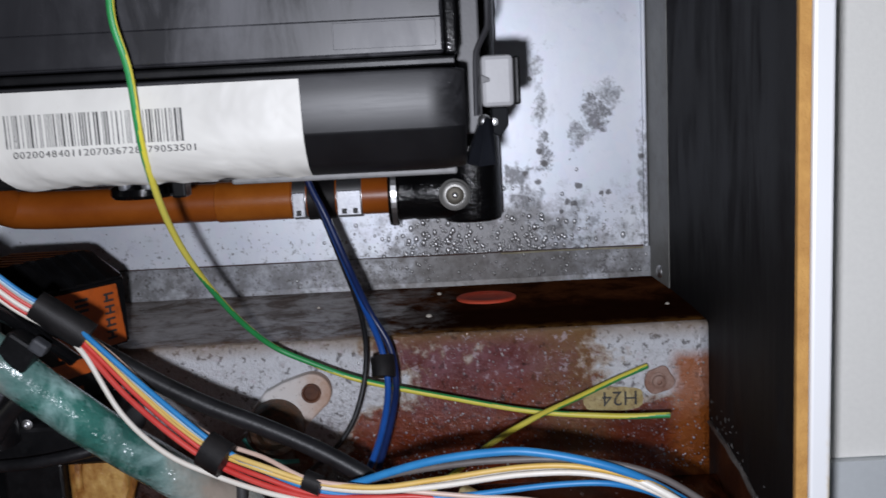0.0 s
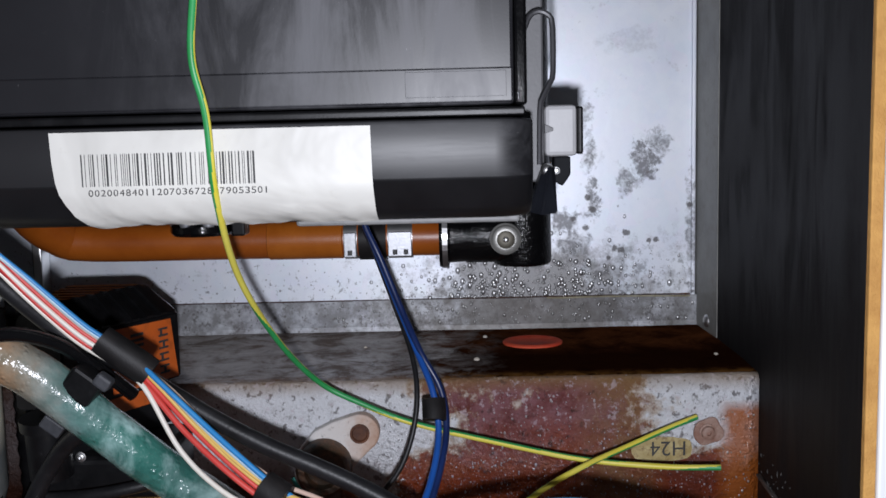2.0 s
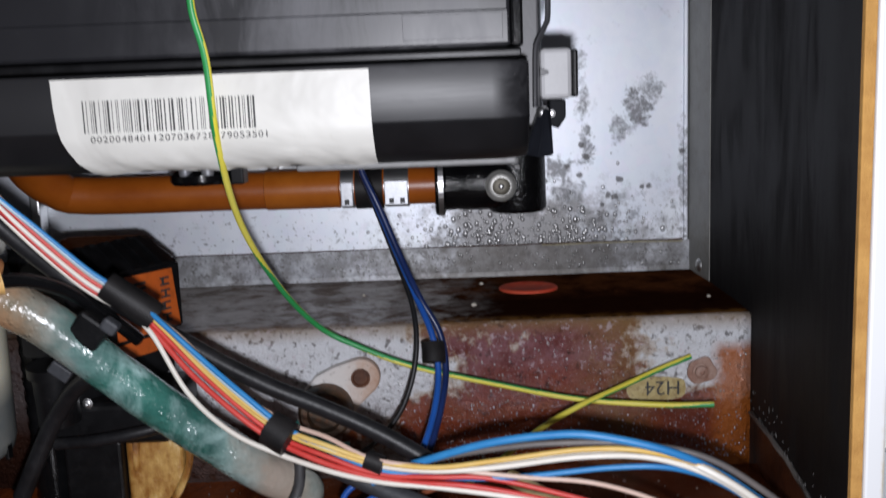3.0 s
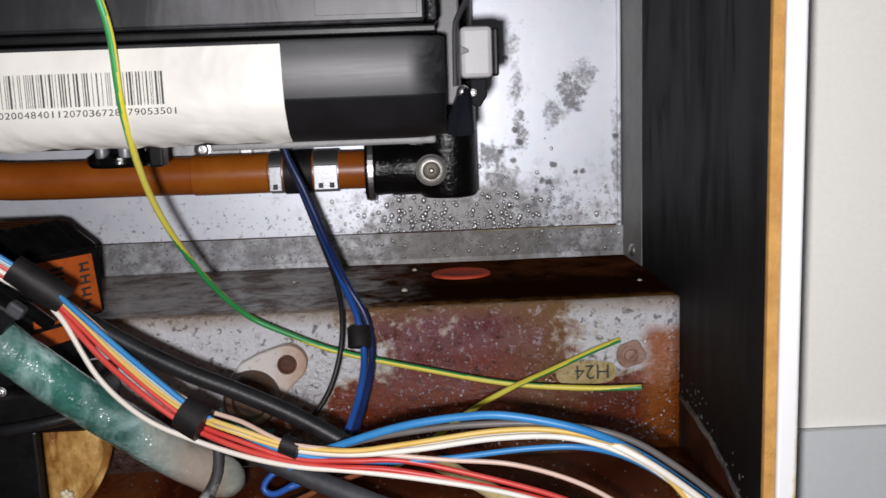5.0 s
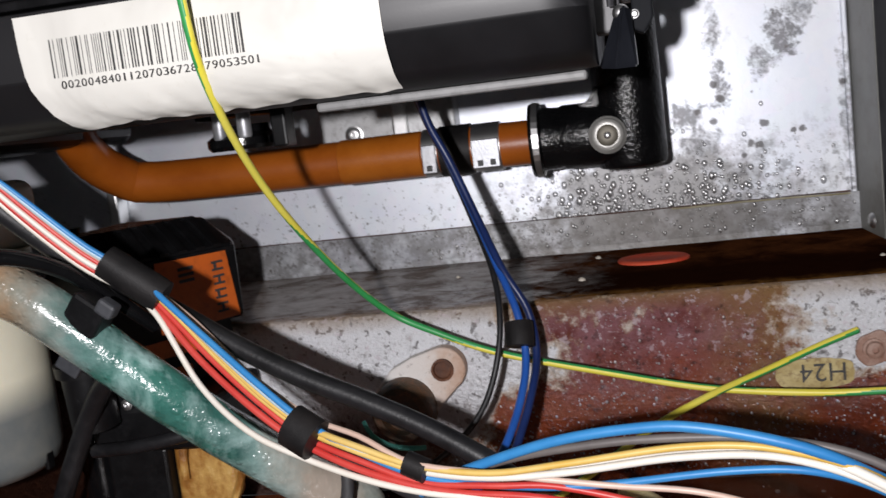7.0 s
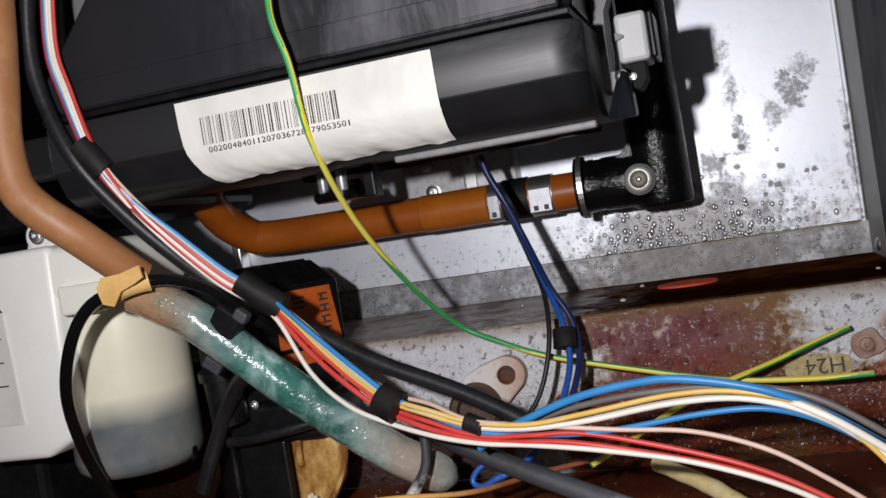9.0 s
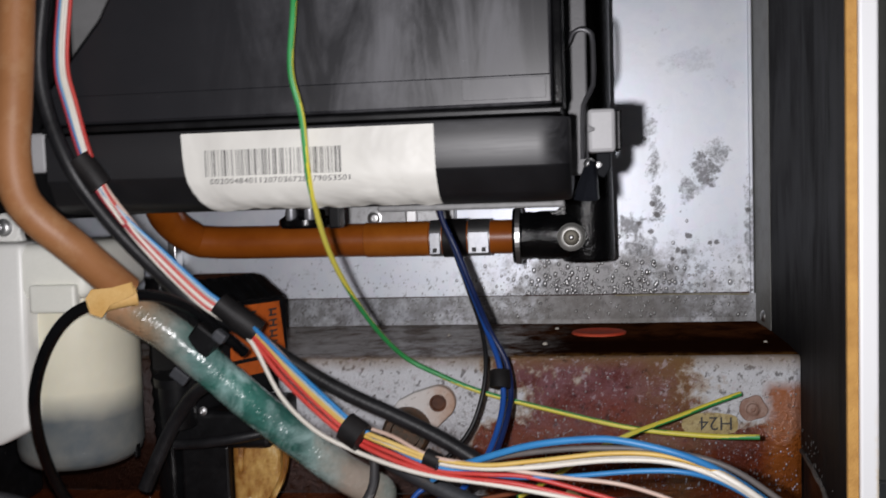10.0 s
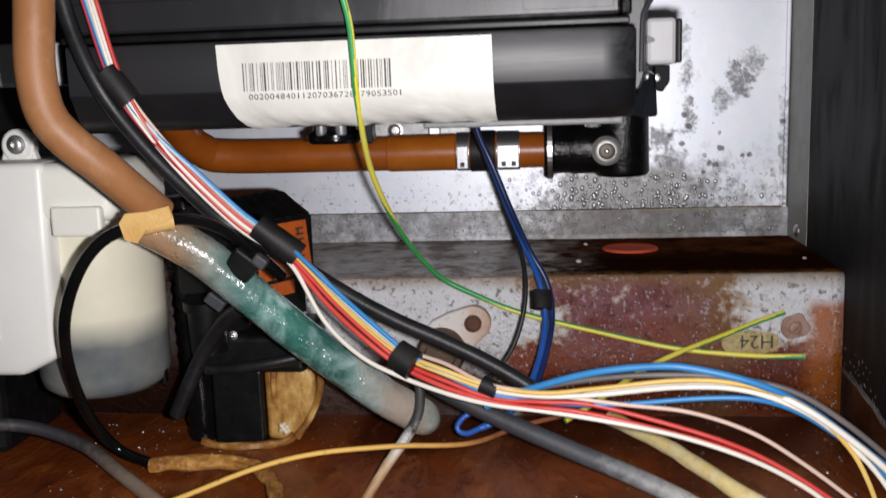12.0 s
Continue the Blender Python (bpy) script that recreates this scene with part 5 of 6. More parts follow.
part("pin", lathe([(0.0052, 0.0013), (0.0068, 0.0012), (0.0072, 0.0006), (0.0072, 0.0001)], (0.0067, 0.4478, 0.2043), (0, -1, 0), 14), CHROME, elbow, "bright valve pin", True)

# ---- on the ledge ----
cap = empty("red_cap", "round red plastic cap on the rusted ledge", "cap")
part("cap", lathe([(0, 0.0147), (0.0008, 0.0147), (0.0014, 0.0138), (0.0014, 0.0122), (0.0010, 0.0112), (0.0011, 0.002)], (0.0200, 0.4662, 0.1502), (0, 0.03, 1), 32), REDCAP, cap, "", True)
# corroded greenish brown, with the boss's shade put into the colour
SHADEDBOSS = plain("shaded_corroded_casting", (0.035, 0.035, 0.025), (0.10, 0.05, 0.025), (0.45, 0.65), scale=120, relief=0.5, dust=((0.25, 0.09, 0.03), 0.6))
LUGSTAIN = graded("stained_casting", 0, -0.086, -0.050, [(0.0, (0.66, 0.65, 0.64)), (0.55, (0.62, 0.58, 0.55)), (0.8, (0.52, 0.40, 0.33)), (1.0, (0.40, 0.24, 0.16))])
lug = empty("pipe_lug", "chalky cast pipe lug with a rusted bolt hole", "pipe lug")


def lug_outline():
    out = []
    for k in range(9):
        a = math.radians(-60 + k * 22)
        out.append((-0.0590 + 0.0085 * math.cos(a), 0.1275 + 0.0085 * math.sin(a)))
    out += [(-0.0710, 0.1325), (-0.0790, 0.1285), (-0.0860, 0.1200), (-0.0880, 0.1080), (-0.0820, 0.1000), (-0.0700, 0.1030), (-0.0600, 0.1150)]
    return out


part("corroded_wire", tube(TEAL, 0.0009, 8, wob=0.3), W_TEAL, lug, "green corroded wire", True)
part("flange", prism(lug_outline(), "y", 0.3975, 0.4036, 0.0010), LUGSTAIN, lug)
part("boss", lathe([(0, 0.0120), (0.008, 0.0115), (0.010, 0.0100), (0.010, 0.0075), (0.006, 0.0070)], (-0.0745, 0.3985, 0.1140), (0, -1, 0), 28), SHADEDBOSS, lug, "corroded boss, darkened for its shade", True)
part("bolt_hole", lathe([(0, 0.0042), (0.0012, 0.0042), (0.0012, 0.0034), (0.0002, 0.0030), (0.0002, 0.0005)], (-0.0590, 0.3974, 0.1277), (0, -1, 0), 22), RUSTHOLE, lug, "rusted bolt hole", True)
tab = empty("screw_tab", "small pinkish corroded tab with a screw", "screw tab")
part("tab", prism([(0.0900 + (0.0062 + 0.0016 * noise.noise((math.cos(k * math.pi / 12) * 1.3, math.sin(k * math.pi / 12) * 1.3, 4.0))) * math.cos(k * math.pi / 12), 0.1238 + (0.0062 + 0.0016 * noise.noise((math.cos(k * math.pi / 12) * 1.3, math.sin(k * math.pi / 12) * 1.3, 4.0))) * math.sin(k * math.pi / 12)) for k in range(24)], "y", 0.4018, 0.4036, 0.0005), COPPERTAB, tab)
screw("screw", (0.0897, 0.4018, 0.1240), (0, -1, 0), 0.0030, COPPERTAB, tab)
sticker = empty("sticker", "yellowed sticker with upside-down letters on the rusted ledge", "sticker")
part("paper", prism([(0.0705 + 0.0130 * (abs(math.cos(a)) ** 0.6) * math.copysign(1, math.cos(a)) + 0.0007 * noise.noise((a * 3, 1, 2)), 0.1163 + 0.0052 * (abs(math.sin(a)) ** 0.6) * math.copysign(1, math.sin(a)) + 0.0006 * noise.noise((a * 3, 5, 2))) for a in [k * math.pi / 16 for k in range(32)]], "y", 0.4032, 0.4036), STICKER, sticker)
lettering("H24", 0.0092, pose(0.0805, 0.40295, 0.1197, 90, 180, 0), INK, sticker, 0.0150)

# ---- transformer ----
trafo = empty("ignition_transformer", "black ribbed transformer with an orange warning label", "transformer")
ORANGEGRIME = plain("soiled_orange_label", (0.62, 0.125, 0.015), (0.52, 0.10, 0.014), (0.4, 0.55), scale=90, relief=0.06, dust=((0.10, 0.03, 0.01), 0.35))


A_LOW, B_LOW = Vector((-0.1367, 0.4060, 0.1805)), Vector((-0.1660, 0.3546, 0.1805))
A_TOP, B_TOP = Vector((-0.1520, 0.4160, 0.1910)), Vector((-0.1765, 0.3640, 0.1910))
ALONG = (A_LOW - B_LOW).normalized()
OUT = Vector((ALONG.y, -ALONG.x, 0))


def stacked(*outlines):
    """A closed solid through outlines of equal length, lowest first."""
    bm = bmesh.new()
    rings = [[bm.verts.new(p) for p in o] for o in outlines]
    n = len(rings[0])
    bm.faces.new(rings[0]), bm.faces.new(rings[-1])
    for a, c in zip(rings, rings[1:]):
        for k in range(n):
            bm.faces.new((a[k], a[(k + 1) % n], c[(k + 1) % n], c[k]))
    bmesh.ops.recalc_face_normals(bm, faces=bm.faces[:])
    return bm


def trafo_ring(z, a, c, back):
    return [(a.x, a.y, z), (c.x, c.y, z), (-0.187, c.y + 0.004, z), (-0.187, back, z), (a.x - 0.006, back, z)]


part("body", rounded(stacked(trafo_ring(0.1520, A_LOW, B_LOW, 0.420), trafo_ring(0.1805, A_LOW, B_LOW, 0.420), trafo_ring(0.1910, A_TOP, B_TOP, 0.4195)), 0.0008), BLACKPL, trafo)
part("skirt", stacked([(-0.1410, 0.4030, 0.1330), (-0.1660, 0.3600, 0.1330), (-0.180, 0.3600, 0.1330), (-0.180, 0.4030, 0.1330)], [(-0.1410, 0.4030, 0.1519), (-0.1660, 0.3600, 0.1519), (-0.180, 0.3600, 0.1519), (-0.180, 0.4030, 0.1519)]), BLACKPL, trafo)
for k in range(7):
    u, w = 0.06 + k * 0.13, 0.065
    lo = [B_LOW.lerp(A_LOW, u), B_LOW.lerp(A_LOW, u + w)]
    hi = [B_TOP.lerp(A_TOP, u), B_TOP.lerp(A_TOP, u + w)]
    far = [Vector((-0.1855, hi[0].y, 0.191)), Vector((-0.1855, hi[1].y, 0.191))]
    up = Vector((0, 0, 0.0011)) + OUT * 0.0006
    part("rib", stacked([p + up * 0.1 for p in (lo[0], hi[0], far[0], far[1], hi[1], lo[1])], [p + up for p in (lo[0], hi[0], far[0], far[1], hi[1], lo[1])]), BLACKPL, trafo)


def on_side(pts, d):
    """A flat plate on the labelled side: (fraction along from the far edge, height) pairs."""
    return stacked([A_LOW.lerp(B_LOW, u).xy.to_3d() + OUT * 0.0002 + Vector((0, 0, z)) for u, z in pts], [A_LOW.lerp(B_LOW, u).xy.to_3d() + OUT * d + Vector((0, 0, z)) for u, z in pts])


olabel = part("warning_label", on_side([(0.08, 0.1785), (0.60, 0.1790), (0.62, 0.1530), (0.03, 0.1530)], 0.0006), ORANGEGRIME, trafo, "orange warning label")
for k in range(4):
    z0 = 0.1558 + k * 0.0053
    for u0, u1, za, zb in ((0.115, 0.200, 0.0, 0.0009), (0.115, 0.200, 0.0028, 0.0037), (0.145 + 0.02 * (k % 2), 0.165 + 0.02 * (k % 2), 0.0009, 0.0028)):
        part("print", on_side([(u0, z0 + za), (u1, z0 + za), (u1, z0 + zb), (u0, z0 + zb)], 0.0008), INK, olabel)
for k in range(3):
    part("print", on_side([(0.34, 0.1700 + k * 0.0022), (0.45, 0.1700 + k * 0.0022), (0.45, 0.1712 + k * 0.0022), (0.34, 0.1712 + k * 0.0022)], 0.0009), INK, olabel)
LOWA, LOWB = Vector((-0.1410, 0.4030, 0)), Vector((-0.1660, 0.3600, 0))
for z0, z1, u0, u1 in ((0.1440, 0.1505, 0.15, 0.80), (0.1345, 0.1395, 0.40, 0.75)):
    part("lower_label", stacked(*[[LOWA.lerp(LOWB, u) + OUT * d + Vector((0, 0, z)) for u, z in ((u0, z1), (u1, z1), (u1, z0), (u0, z0))] for d in (0.0001, 0.0006)]), ORANGEGRIME, trafo, "strip of orange label")

# ---- condensate trap ----
trap = empty("condensate_trap", "cream plastic condensate trap, grey sludge in its tank", "condensate trap")
TC = (-0.2225, 0.3560)
part("tank", lathe([(0.0, 0.018), (0.0012, 0.0235), (0.0045, 0.0272), (0.009, 0.0283), (0.080, 0.0286)], (*TC, 0.1105), (0, 0, 1), 48), SLUDGE, trap, "milky tank with grey sludge", True)
part("head", box(-0.2900, -0.1950, 0.3185, 0.3760, 0.1905, 0.2144, 0.0050, 4), CREAM, trap, "", True)
part("head_tab", box(-0.2200, -0.1990, 0.3150, 0.3200, 0.1852, 0.1972, 0.0012), CREAM, trap)
part("clamp_rod", box(-0.1962, -0.1946, 0.3540, 0.3580, 0.1120, 0.1900, 0.0005), BLACKPL, trap, "thin dark rod")
housing = part("housing", prism([(-0.2772, 0.215), (-0.223, 0.215), (-0.2251, 0.1337), (-0.2404, 0.1264), (-0.2714, 0.1264)], "y", 0.3174, 0.368, 0.0030, 3), WHITEPL, trap, "white plastic housing", True)
lab2 = part("label", prism([(-0.2675, 0.1898), (-0.2506, 0.1898), (-0.2487, 0.1424), (-0.2651, 0.1424)], "y", 0.3166, 0.3171), PAPER, trap, "white label with an arrow")
part("arrow", prism([(-0.267, 0.1903), (-0.2501, 0.1903), (-0.26, 0.2043)], "y", 0.3163, 0.3169), INK, lab2, "black arrow")
for x0, x1, z0 in ((-0.2655, -0.2530, 0.1825), (-0.2645, -0.2530, 0.1790), (-0.2655, -0.2560, 0.1710), (-0.2650, -0.2535, 0.1690), (-0.2650, -0.2530, 0.1590)):
    part("print", box(x0, x1, 0.3162, 0.31655, z0, z0 + 0.0006), INK, lab2)
part("ear", merge(lathe([(0, 0.0072), (0.004, 0.0072), (0.0046, 0.0064)], (-0.2452, 0.3450, 0.2205), (0, -1, 0), 24), prism([(-0.2540, 0.2130), (-0.2365, 0.2130), (-0.2390, 0.2200), (-0.2515, 0.2200)], "y", 0.3410, 0.3450, 0.0008)), WHITEPL, trap)
screw("screw", (-0.2452, 0.3404, 0.2212), (0, -1, 0), 0.0033, CHROME, trap)
trap_base = empty("trap_base", "black plastic foot under the condensate trap", "foot")
part("foot", box(-0.322, -0.268, 0.345, 0.398, 0.0805, 0.1222, 0.004), BLACKPL, trap_base)

# ---- dark valve and block on the pan ----
valve = empty("drain_valve", "black plastic drain valve on the rusted pan", "valve")
part("body", box(-0.1790, -0.1310, 0.358, 0.402, 0.1150, 0.1328, 0.003, 3), BLACKPL, valve)
part("port", lathe([(0, 0.008), (0.02, 0.008), (0.02, 0.0095), (0.024, 0.0095)], (-0.1720, 0.352, 0.128), (0, -0.1, 1), 24), BLACKPL, valve, "", True)
screw("screw", (-0.1630, 0.358, 0.1330), (0, -1, 0), 0.0016, CHROME, valve)
part("stand", box(-0.172, -0.155, 0.372, 0.398, 0.08, 0.1155, 0.001), BLACKPL, valve)
pipe = empty("black_pipe", "black corrugated pipe standing on the pan", "pipe")
part("pipe", lathe([(0.0062 * 0.5 * k, 0.0068 + 0.0008 * (k % 2)) for k in range(38)], (-0.1850, 0.372, 0.08), (-0.02, 0, 1), 20), BLACKGLOSS, pipe, "", True)
MASKPALE = plain("pale_crust", (0.68, 0.58, 0.40), (0.78, 0.70, 0.54), (0.5, 0.7), scale=400, relief=0.5)
block = empty("black_plug", "black rubber plug with rust-soaked foam", "plug")
part("plug", box(-0.1755, -0.1525, 0.360, 0.3715, 0.0805, 0.1160, 0.0012), BLACKPL, block)
part("crystals", merge(*[lathe([(0, r), (r * 0.7, r * 0.8), (r * 1.1, r * 0.2)], (-0.1425 + dx, 0.3575, 0.0895 + dz), (dx * 90, -1, dz * 60), 7) for dx, dz, r in ((0, 0, 0.0016), (0.0016, 0.0010, 0.0013), (-0.0010, 0.0016, 0.0012), (0.0010, -0.0014, 0.0012), (0.0022, -0.0008, 0.0010), (-0.0012, -0.0006, 0.0011), (0.0003, 0.0024, 0.0009))]), MASKPALE, block, "white crust of crystals")
part("foam_edge", tube(FOAMEDGE_RUN, 0.0015, 8, 0.002, wob=0.5), RUSTFOAM, block, "ragged foam edge", True)
part("foam", prism([(-0.1523, 0.0820), (-0.1523, 0.1160), (-0.1290, 0.1160), (-0.1292, 0.0960), (-0.1420, 0.0812)], "y", 0.364, 0.371, 0.0022, 3), RUSTFOAM, block, "rust-soaked yellow foam")
part("foam_rim", tube([(-0.1815, 0.3590, 0.0830), (-0.1720, 0.3570, 0.0810), (-0.1560, 0.3575, 0.0812), (-0.1430, 0.3590, 0.0825), (-0.1385, 0.3600, 0.0860)], 0.0016, 8, 0.002, wob=0.5), RUSTFOAM, block, "ragged foam edge", True)

# ---- pipes and cables ----
tan = empty("tan_pipe", "matt tan silicone pipe bending down to the drain", "pipe")
part("pipe", tube(ORANGE_L, 0.0068, 20, 0.003), TANPIPE, tan, "", True)
drain = empty("green_tube", "wet green corroded drain tube with chalky patches", "drain tube")
part("tube", tube(GREEN_TUBE, lambda u: 0.0078 * (1.0 if u < 0.93 else math.sqrt(max(0.02, 1 - ((u - 0.93) / 0.072) ** 2))), 22, 0.0025, wob=0.05), VERDIGRIS, drain, "", True)
CX, CY, CZ = CLIPS[0]
part("cable_clip", box(-0.0062, 0.0050, -0.003, 0.006, -0.0052, 0.0048, 0.0012, 2, pose(CX, CY, CZ, 0, 38, 0)), BLACKPL, drain, "black cable clip")
part("clip_head", box(-0.0026, 0.0030, -0.001, 0.004, -0.0024, 0.0022, 0.0010, 2, pose(*CLIPS[1], 0, 38, 0)), CLIPDARK, drain, "grey clip head")
part("clip_tail", box(-0.0040, 0.0040, -0.001, 0.002, -0.0024, 0.0024, 0.0006, 2, pose(*CLIPS[2], 0, 38, 0)), CLIPDARK, drain, "grey clip tail")
wrap = empty("masking_tape", "strip of tan masking tape round pipe and cable", "tape")
part("strip", tube(TAPEPTS, 0.0038, 14, 0.002, wob=0.2), MASKTAPE, wrap, "", True)


def torn_flap():
    bm = prism([(-0.1735, 0.1985), (-0.1655, 0.1990), (-0.1572, 0.2010), (-0.1560, 0.1965), (-0.1600, 0.1945), (-0.1660, 0.1925), (-0.1700, 0.1875), (-0.1745, 0.1890), (-0.1760, 0.1950)], "y", 0.2822, 0.2828)
    for v in bm.verts:
        v.co.y += 0.06 * abs(v.co.z - 0.1945) + 0.0004 * noise.noise(v.co * 400)
    return bm


part("flap", torn_flap(), MASKTAPE, wrap)

loop = empty("black_cable", "glossy black cable looping down to the pan", "cable")
part("cable", tube(LOOP + LOOP_END, 0.0024, 12), BLACKGLOSS, loop, "", True)
curly = empty("black_lead", "short black lead in front of the valve", "lead")
part("lead", tube(CURLY, 0.0034, 12), SLEEVE_BLACK, curly, "", True)
vc = empty("valve_cable", "black cable running across the drain valve", "cable")
part("cable", tube(VALVE_CABLE, 0.0024, 12), SLEEVE_BLACK, vc, "", True)
rsleeve = empty("rusty_sleeve", "rust-caked cable sleeve lying on the pan", "sleeve")
part("sleeve", tube(RUST_SLEEVE, lambda u: 0.0032 - 0.0006 * u, 14, 0.0015, wob=0.6), RUSTSLEEVE, rsleeve, "", True)
fcable = empty("grey_cable", "dusty grey cable lying on the pan", "cable")
part("cable", tube(FLOOR_CABLE, 0.0030, 12), FLOORCABLE, fcable, "", True)
DUSTYRUN = graded("dusty_sleeve_run", 0, -0.05, 0.045, [(0.0, (0.022, 0.024, 0.028)), (0.45, (0.06, 0.065, 0.075)), (0.7, (0.24, 0.245, 0.245)), (1.0, (0.55, 0.54, 0.50))])
YELLOWRUN = graded("stained_yellow_run", 0, -0.10, -0.035, [(0.0, (0.66, 0.40, 0.09)), (0.5, (0.50, 0.27, 0.06)), (0.9, (0.24, 0.07, 0.03))])
yw = empty("yellow_wire", "rust-stained yellow wire above the pan", "wire")
part("wire", tube(YELLOW_FLOOR, 0.0010, 10), YELLOWRUN, yw, "", True)
drip = empty("limescaled_wire", "limescaled wire hanging from the harness", "wire")
part("wire", tube(DRIP, 0.0020, 10, wob=0.2), DRIPWIRE, drip, "", True)
pale = empty("pale_pipe", "rust-stained pale yellow pipe on the pan", "pipe")
part("pipe", tube(PALE_PIPE, 0.0032, 12, wob=0.15), PALEPIPE, pale, "", True)

earth = empty("earth_wire", "green and yellow striped earth wire crossing the boiler", "earth wire", "earth wires")
part("wire", tube(EARTH, 0.00118, 24, 0.0015, stripe=((0, 0.16, 0.27, 0.36, 0.43, 0.50, 0.62, 0.68, 0.9, 1.0), (0.62, 0.40, 0.30, 0.05, 0.0, 0.42, 0.55, 0.85, 0.95, 1.45))), (W_GREEN, W_LEMON), earth, "", True)
earth = empty("earth_wire", "short green and yellow earth wire on the ledge", "earth wire", "earth wires")
part("wire", tube(EARTH_B, 0.00118, 24, 0.0015, stripe=((0, 0.4, 0.6, 1.0), (0.7, 0.8, 1.0, 1.1))), (W_GREEN, W_LEMON), earth, "", True)

drop = empty("sensor_lead", "blue and black twin wires hanging below the air box", "sensor lead")
part("blue_wire", tube(BLUE_DROP, 0.00135, 10), W_NAVY, drop, "", True)
part("black_wire", tube(BLACK_DROP_A, 0.0011, 10), SLEEVE_BLACK, drop, "", True)
part("black_wire", tube(BLACK_DROP_B, 0.0014, 10), W_INKBLUE, drop, "", True)
part("tape", tube([(-0.0265, 0.3770, 0.1475), (-0.0262, 0.3745, 0.1440), (-0.0262, 0.3725, 0.1405)], 0.0048, 12, 0.002, flat=0.6), TAPE, drop, "black tape band", True)
part("loose_end", tube(BLUE_HOOK, 0.0012, 10, 0.0015), W_NAVY, drop, "", True)

harness = empty("wiring_harness", "taped harness of coloured wires beside black sleeving", "wiring harness")
CORE = [Vector(p) for p in ((-0.1789, 0.2925, 0.3369), (-0.1836, 0.2925, 0.3110), (-0.1866, 0.2925, 0.2863), (-0.1842, 0.2930, 0.2707), (-0.1772, 0.2940, 0.2439), (-0.1668, 0.2970, 0.2256), (-0.1545, 0.3020, 0.2092), (-0.1392, 0.3080, 0.1913), (-0.1276, 0.3112, 0.1823))]


def bundled(high, low, onward, back=0.0):
    """A wire lying side by side with its neighbours: its place across the bundle above, and below after the twist, then its own way on."""
    out = []
    for i, p in enumerate(CORE):
        d = (CORE[min(i + 1, 8)] - CORE[max(i - 1, 0)]).normalized()
        side = Vector((-d.z, 0, d.x))
        u = high + (low - high) * min(1.0, max(0.0, (i - 3.6) / 2.6))
        out.append(p + side * u * 0.00115 + Vector((0, 0.0006 + 0.0002 * abs(u) + back, 0)))
    return out + [Vector(p) for p in onward]


def amid(a, b, k):
    return [Vector(p).lerp(Vector(q), k) for p, q in zip(a[9:15], b[9:15])]


def thin(r):
    """A little slimmer in the tight bundle than where the wires spread."""
    return lambda k: r * (0.78 if k < 0.30 else min(1.0, 0.78 + (k - 0.30) * 2))


for run, r, m in ((bundled(0.0, -2.9, PINK_LOW[9:]), 0.00090, W_WHITE), (bundled(2.2, -1.9, RED_A[9:]), 0.00100, W_RED), (bundled(1.9, 0.2, RED_B[9:], 0.0008), 0.00090, W_RED),
                  (bundled(0.9, -0.9, WHITE_A[9:]), 0.00095, W_WHITE), (bundled(0.6, 1.3, YELLOW_A[9:], 0.0012), 0.00090, W_YELLOW), (bundled(-1.2, 2.5, BLUE_A[9:]), 0.00095, W_BLUE),
                  (bundled(1.7, 1.3, PINK_UP[9:], 0.0006), 0.00080, W_PINK), (bundled(-2.2, -1.4, []), 0.00072, W_CRIMSON), (bundled(-0.6, 1.9, amid(YELLOW_A, BLUE_A, 0.5)), 0.00078, W_SKY),
                  (bundled(0.4, 0.9, amid(RED_B, YELLOW_A, 0.6), 0.0012), 0.00080, W_YELLOW), (BLUE_ARC, 0.00135, W_BLUE), (GREY_ARC, 0.00110, W_GREY), (WHITE_TAIL, 0.00120, W_WHITE)):
    part("wire", tube(run, thin(r) if len(run) > 14 else r, 10), m, harness, "", True)
part("sleeve", tube(SLEEVE, 0.0031, 14), SLEEVE_BLACK, harness, "black sleeving", True)
part("sleeve", tube(LOWER_SLEEVE, 0.0036, 14), DUSTYRUN, harness, "dusty black sleeving", True)


def wrapped(a, b, r, flat=0.8):
    a, b = Vector(a), Vector(b)
    return tube([a, a.lerp(b, 0.5), b], r, 16, 0.002, wob=0.1, flat=flat)


part("tape", wrapped((-0.1820, 0.2942, 0.2492), (-0.1740, 0.2957, 0.2377), 0.0050), TAPE, harness, "black tape wrap", True)
part("tape", wrapped((-0.1345, 0.312, 0.1890), (-0.1190, 0.313, 0.1765), 0.0052), TAPE, harness, "black tape wrap", True)
part("tape", wrapped((-0.0800, 0.299, 0.1415), (-0.0728, 0.2965, 0.1375), 0.0058), TAPE, harness, "dark tape wrap", True)
part("tape", wrapped((-0.0475, 0.292, 0.1320), (-0.0420, 0.2905, 0.1300), 0.0033), TAPE, harness, "dark tape wrap", True)


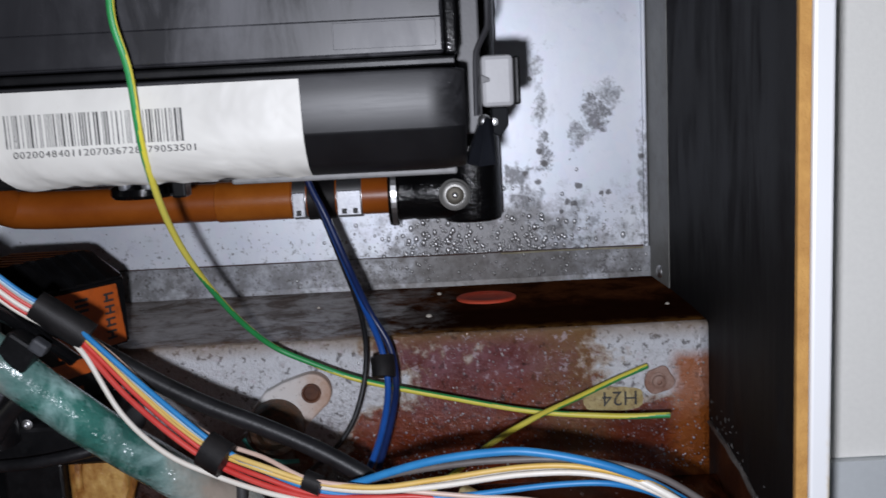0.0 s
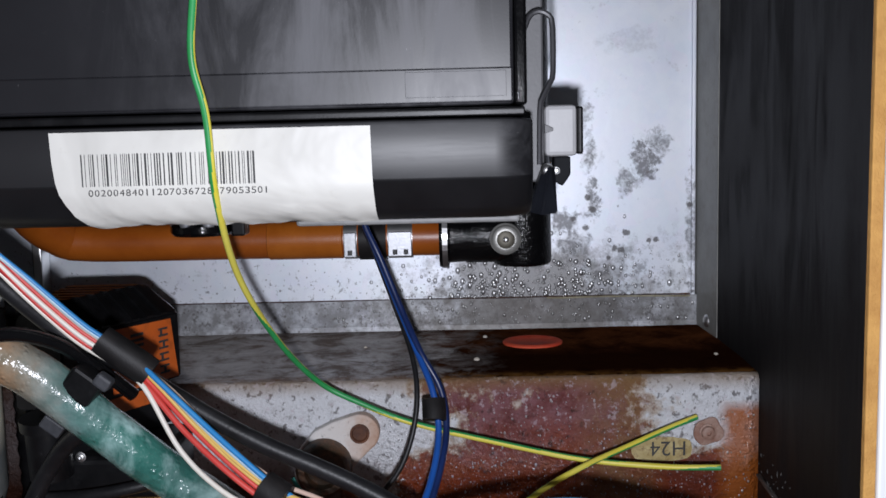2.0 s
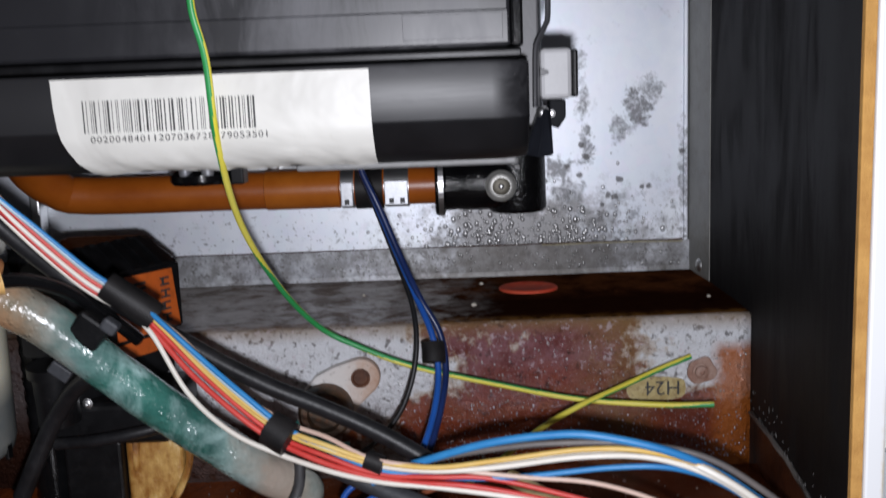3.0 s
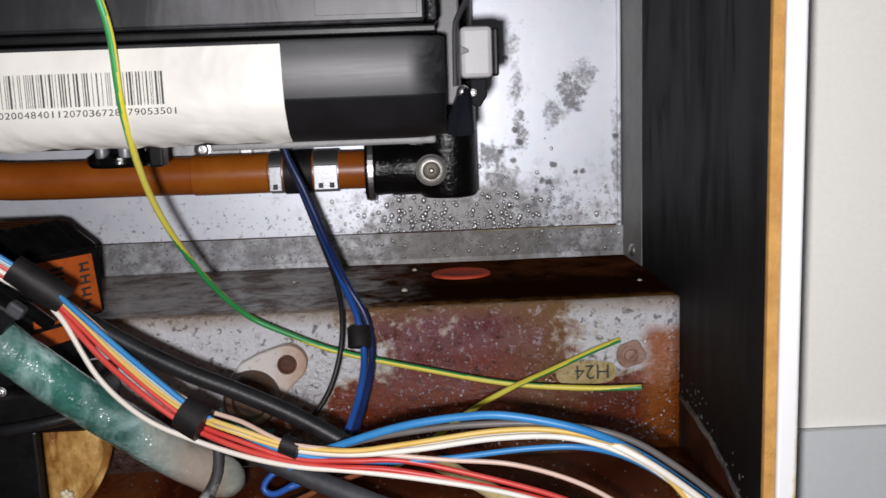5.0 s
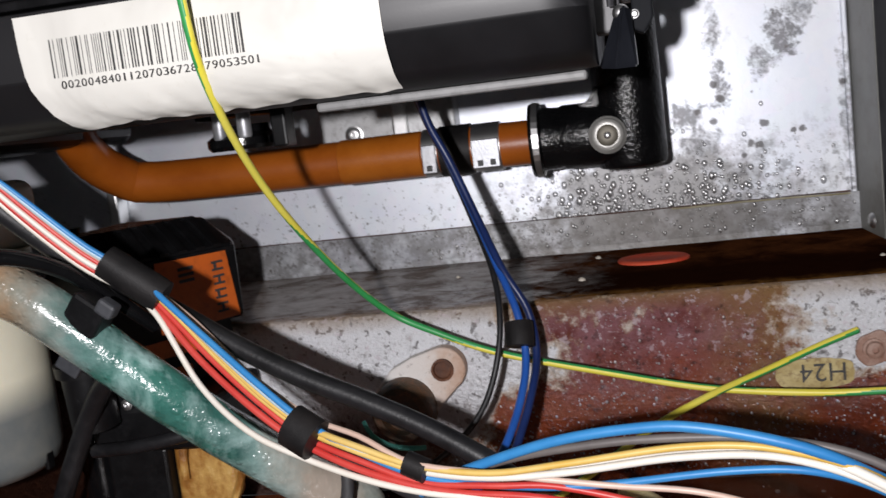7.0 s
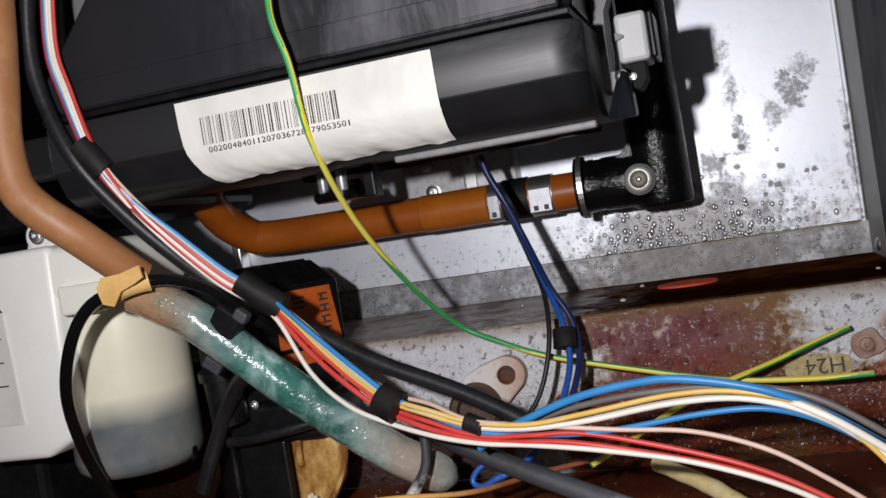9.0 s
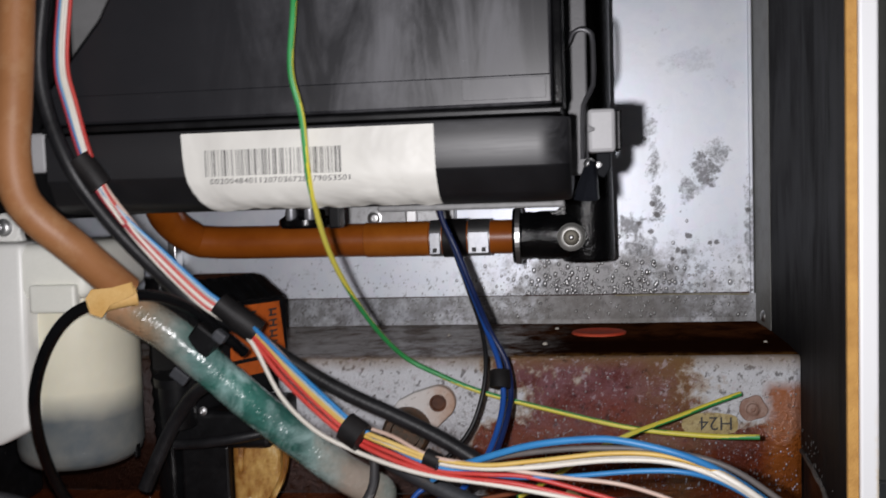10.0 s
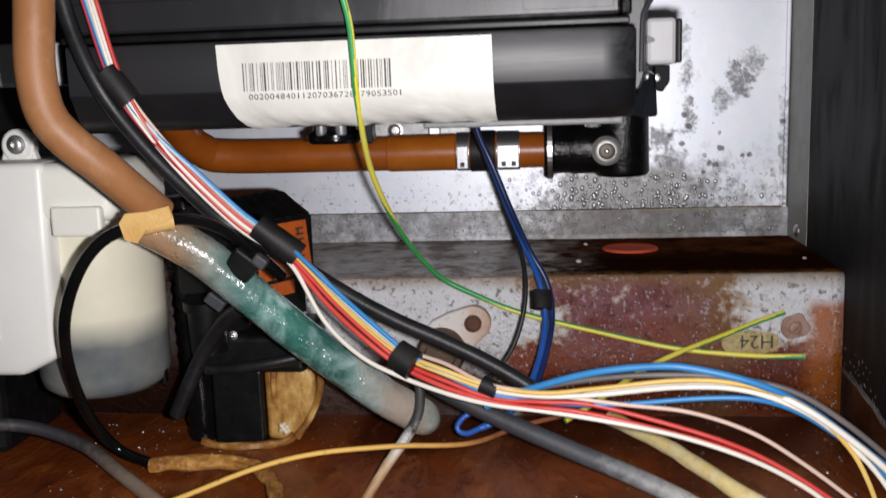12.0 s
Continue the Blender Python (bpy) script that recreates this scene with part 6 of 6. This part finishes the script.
# ---- water beads ----
def beads(name, n, spot, label, r0=0.0003, r1=0.0013, seed=3):
    """Flattened clear drops; spot(rng) gives a place and the surface's normal."""
    rng, bm = random.Random(seed), bmesh.new()
    for _ in range(n):
        p, nrm = spot(rng)
        r = r0 + (r1 - r0) * rng.random() ** 3.5
        q = Vector(nrm).to_track_quat("Z", "Y").to_matrix()
        stretch = 1.0 + 0.5 * rng.random()
        rings = []
        for h, k in ((-0.05, 1.0), (0.28, 0.93), (0.52, 0.62), (0.62, 0.2)):
            rings.append([bm.verts.new(Vector(p) + q @ Vector((r * k * math.cos(a * math.pi / 4), r * k * stretch * math.sin(a * math.pi / 4), r * h))) for a in range(8)])
        for a, c in zip(rings, rings[1:]):
            for i in range(8):
                bm.faces.new((a[i], a[(i + 1) % 8], c[(i + 1) % 8], c[i]))
        bm.faces.new(rings[-1])
    return tagged(part(name, bm, WATER, None, label, True), "", "water drops", "", "stuff")


def on_panel(rng):
    x = rng.choice((rng.gauss(0.035, 0.045), rng.gauss(-0.005, 0.012), rng.gauss(0.045, 0.02)))
    x = x if -0.10 < x < 0.106 else rng.uniform(-0.02, 0.106)
    return (x, 0.4984, 0.1675 + abs(rng.gauss(0, 0.012))), (0, -1, 0)


def on_flange(rng):
    return (rng.uniform(-0.08, 0.106), 0.4955, rng.uniform(0.1545, 0.1665)), (0, -1, 0)


def on_face(rng):
    return (rng.uniform(-0.06, 0.11), 0.40375, 0.084 + 0.06 * rng.random() ** 1.6), (0, -1, 0)


def on_pan(rng):
    return (rng.uniform(-0.24, 0.10), rng.uniform(0.29, 0.40), 0.08), (0, 0, 1)


crumb = plain("lime_crumb", (0.55, 0.50, 0.42), (0.65, 0.60, 0.52), (0.5, 0.7), scale=300, relief=0.4)
for cx, cy, cr in ((-0.0030, 0.4780, 0.0012), (-0.0080, 0.4350, 0.0015), (0.1020, 0.4360, 0.0011), (-0.0620, 0.4620, 0.0009)):
    grain = empty("lime_crumb", "small pale crumb of limescale on the ledge", "crumb", "crumbs on the ledge")
    part("crumb", lathe([(0, cr), (cr * 0.6, cr * 0.85), (cr * 0.9, cr * 0.3)], (cx, cy, 0.1480 + 0.032 * (cy - 0.4065) + 0.0006), (0, 0, 1), 9), crumb, grain)
beads("drops_on_panel", 900, on_panel, "clear water drops clinging to the galvanised panel", 0.00028, 0.0015)
beads("drops_on_flange", 280, on_flange, "clear water drops on the ledge's upright flange", 0.00022, 0.0009, seed=4)
beads("drops_on_ledge", 1300, on_face, "fine water drops over the rusted ledge face", 0.00016, 0.0006, seed=5)
beads("drops_on_pan", 260, on_pan, "water drops on the rusted pan", 0.0003, 0.0010, seed=6)
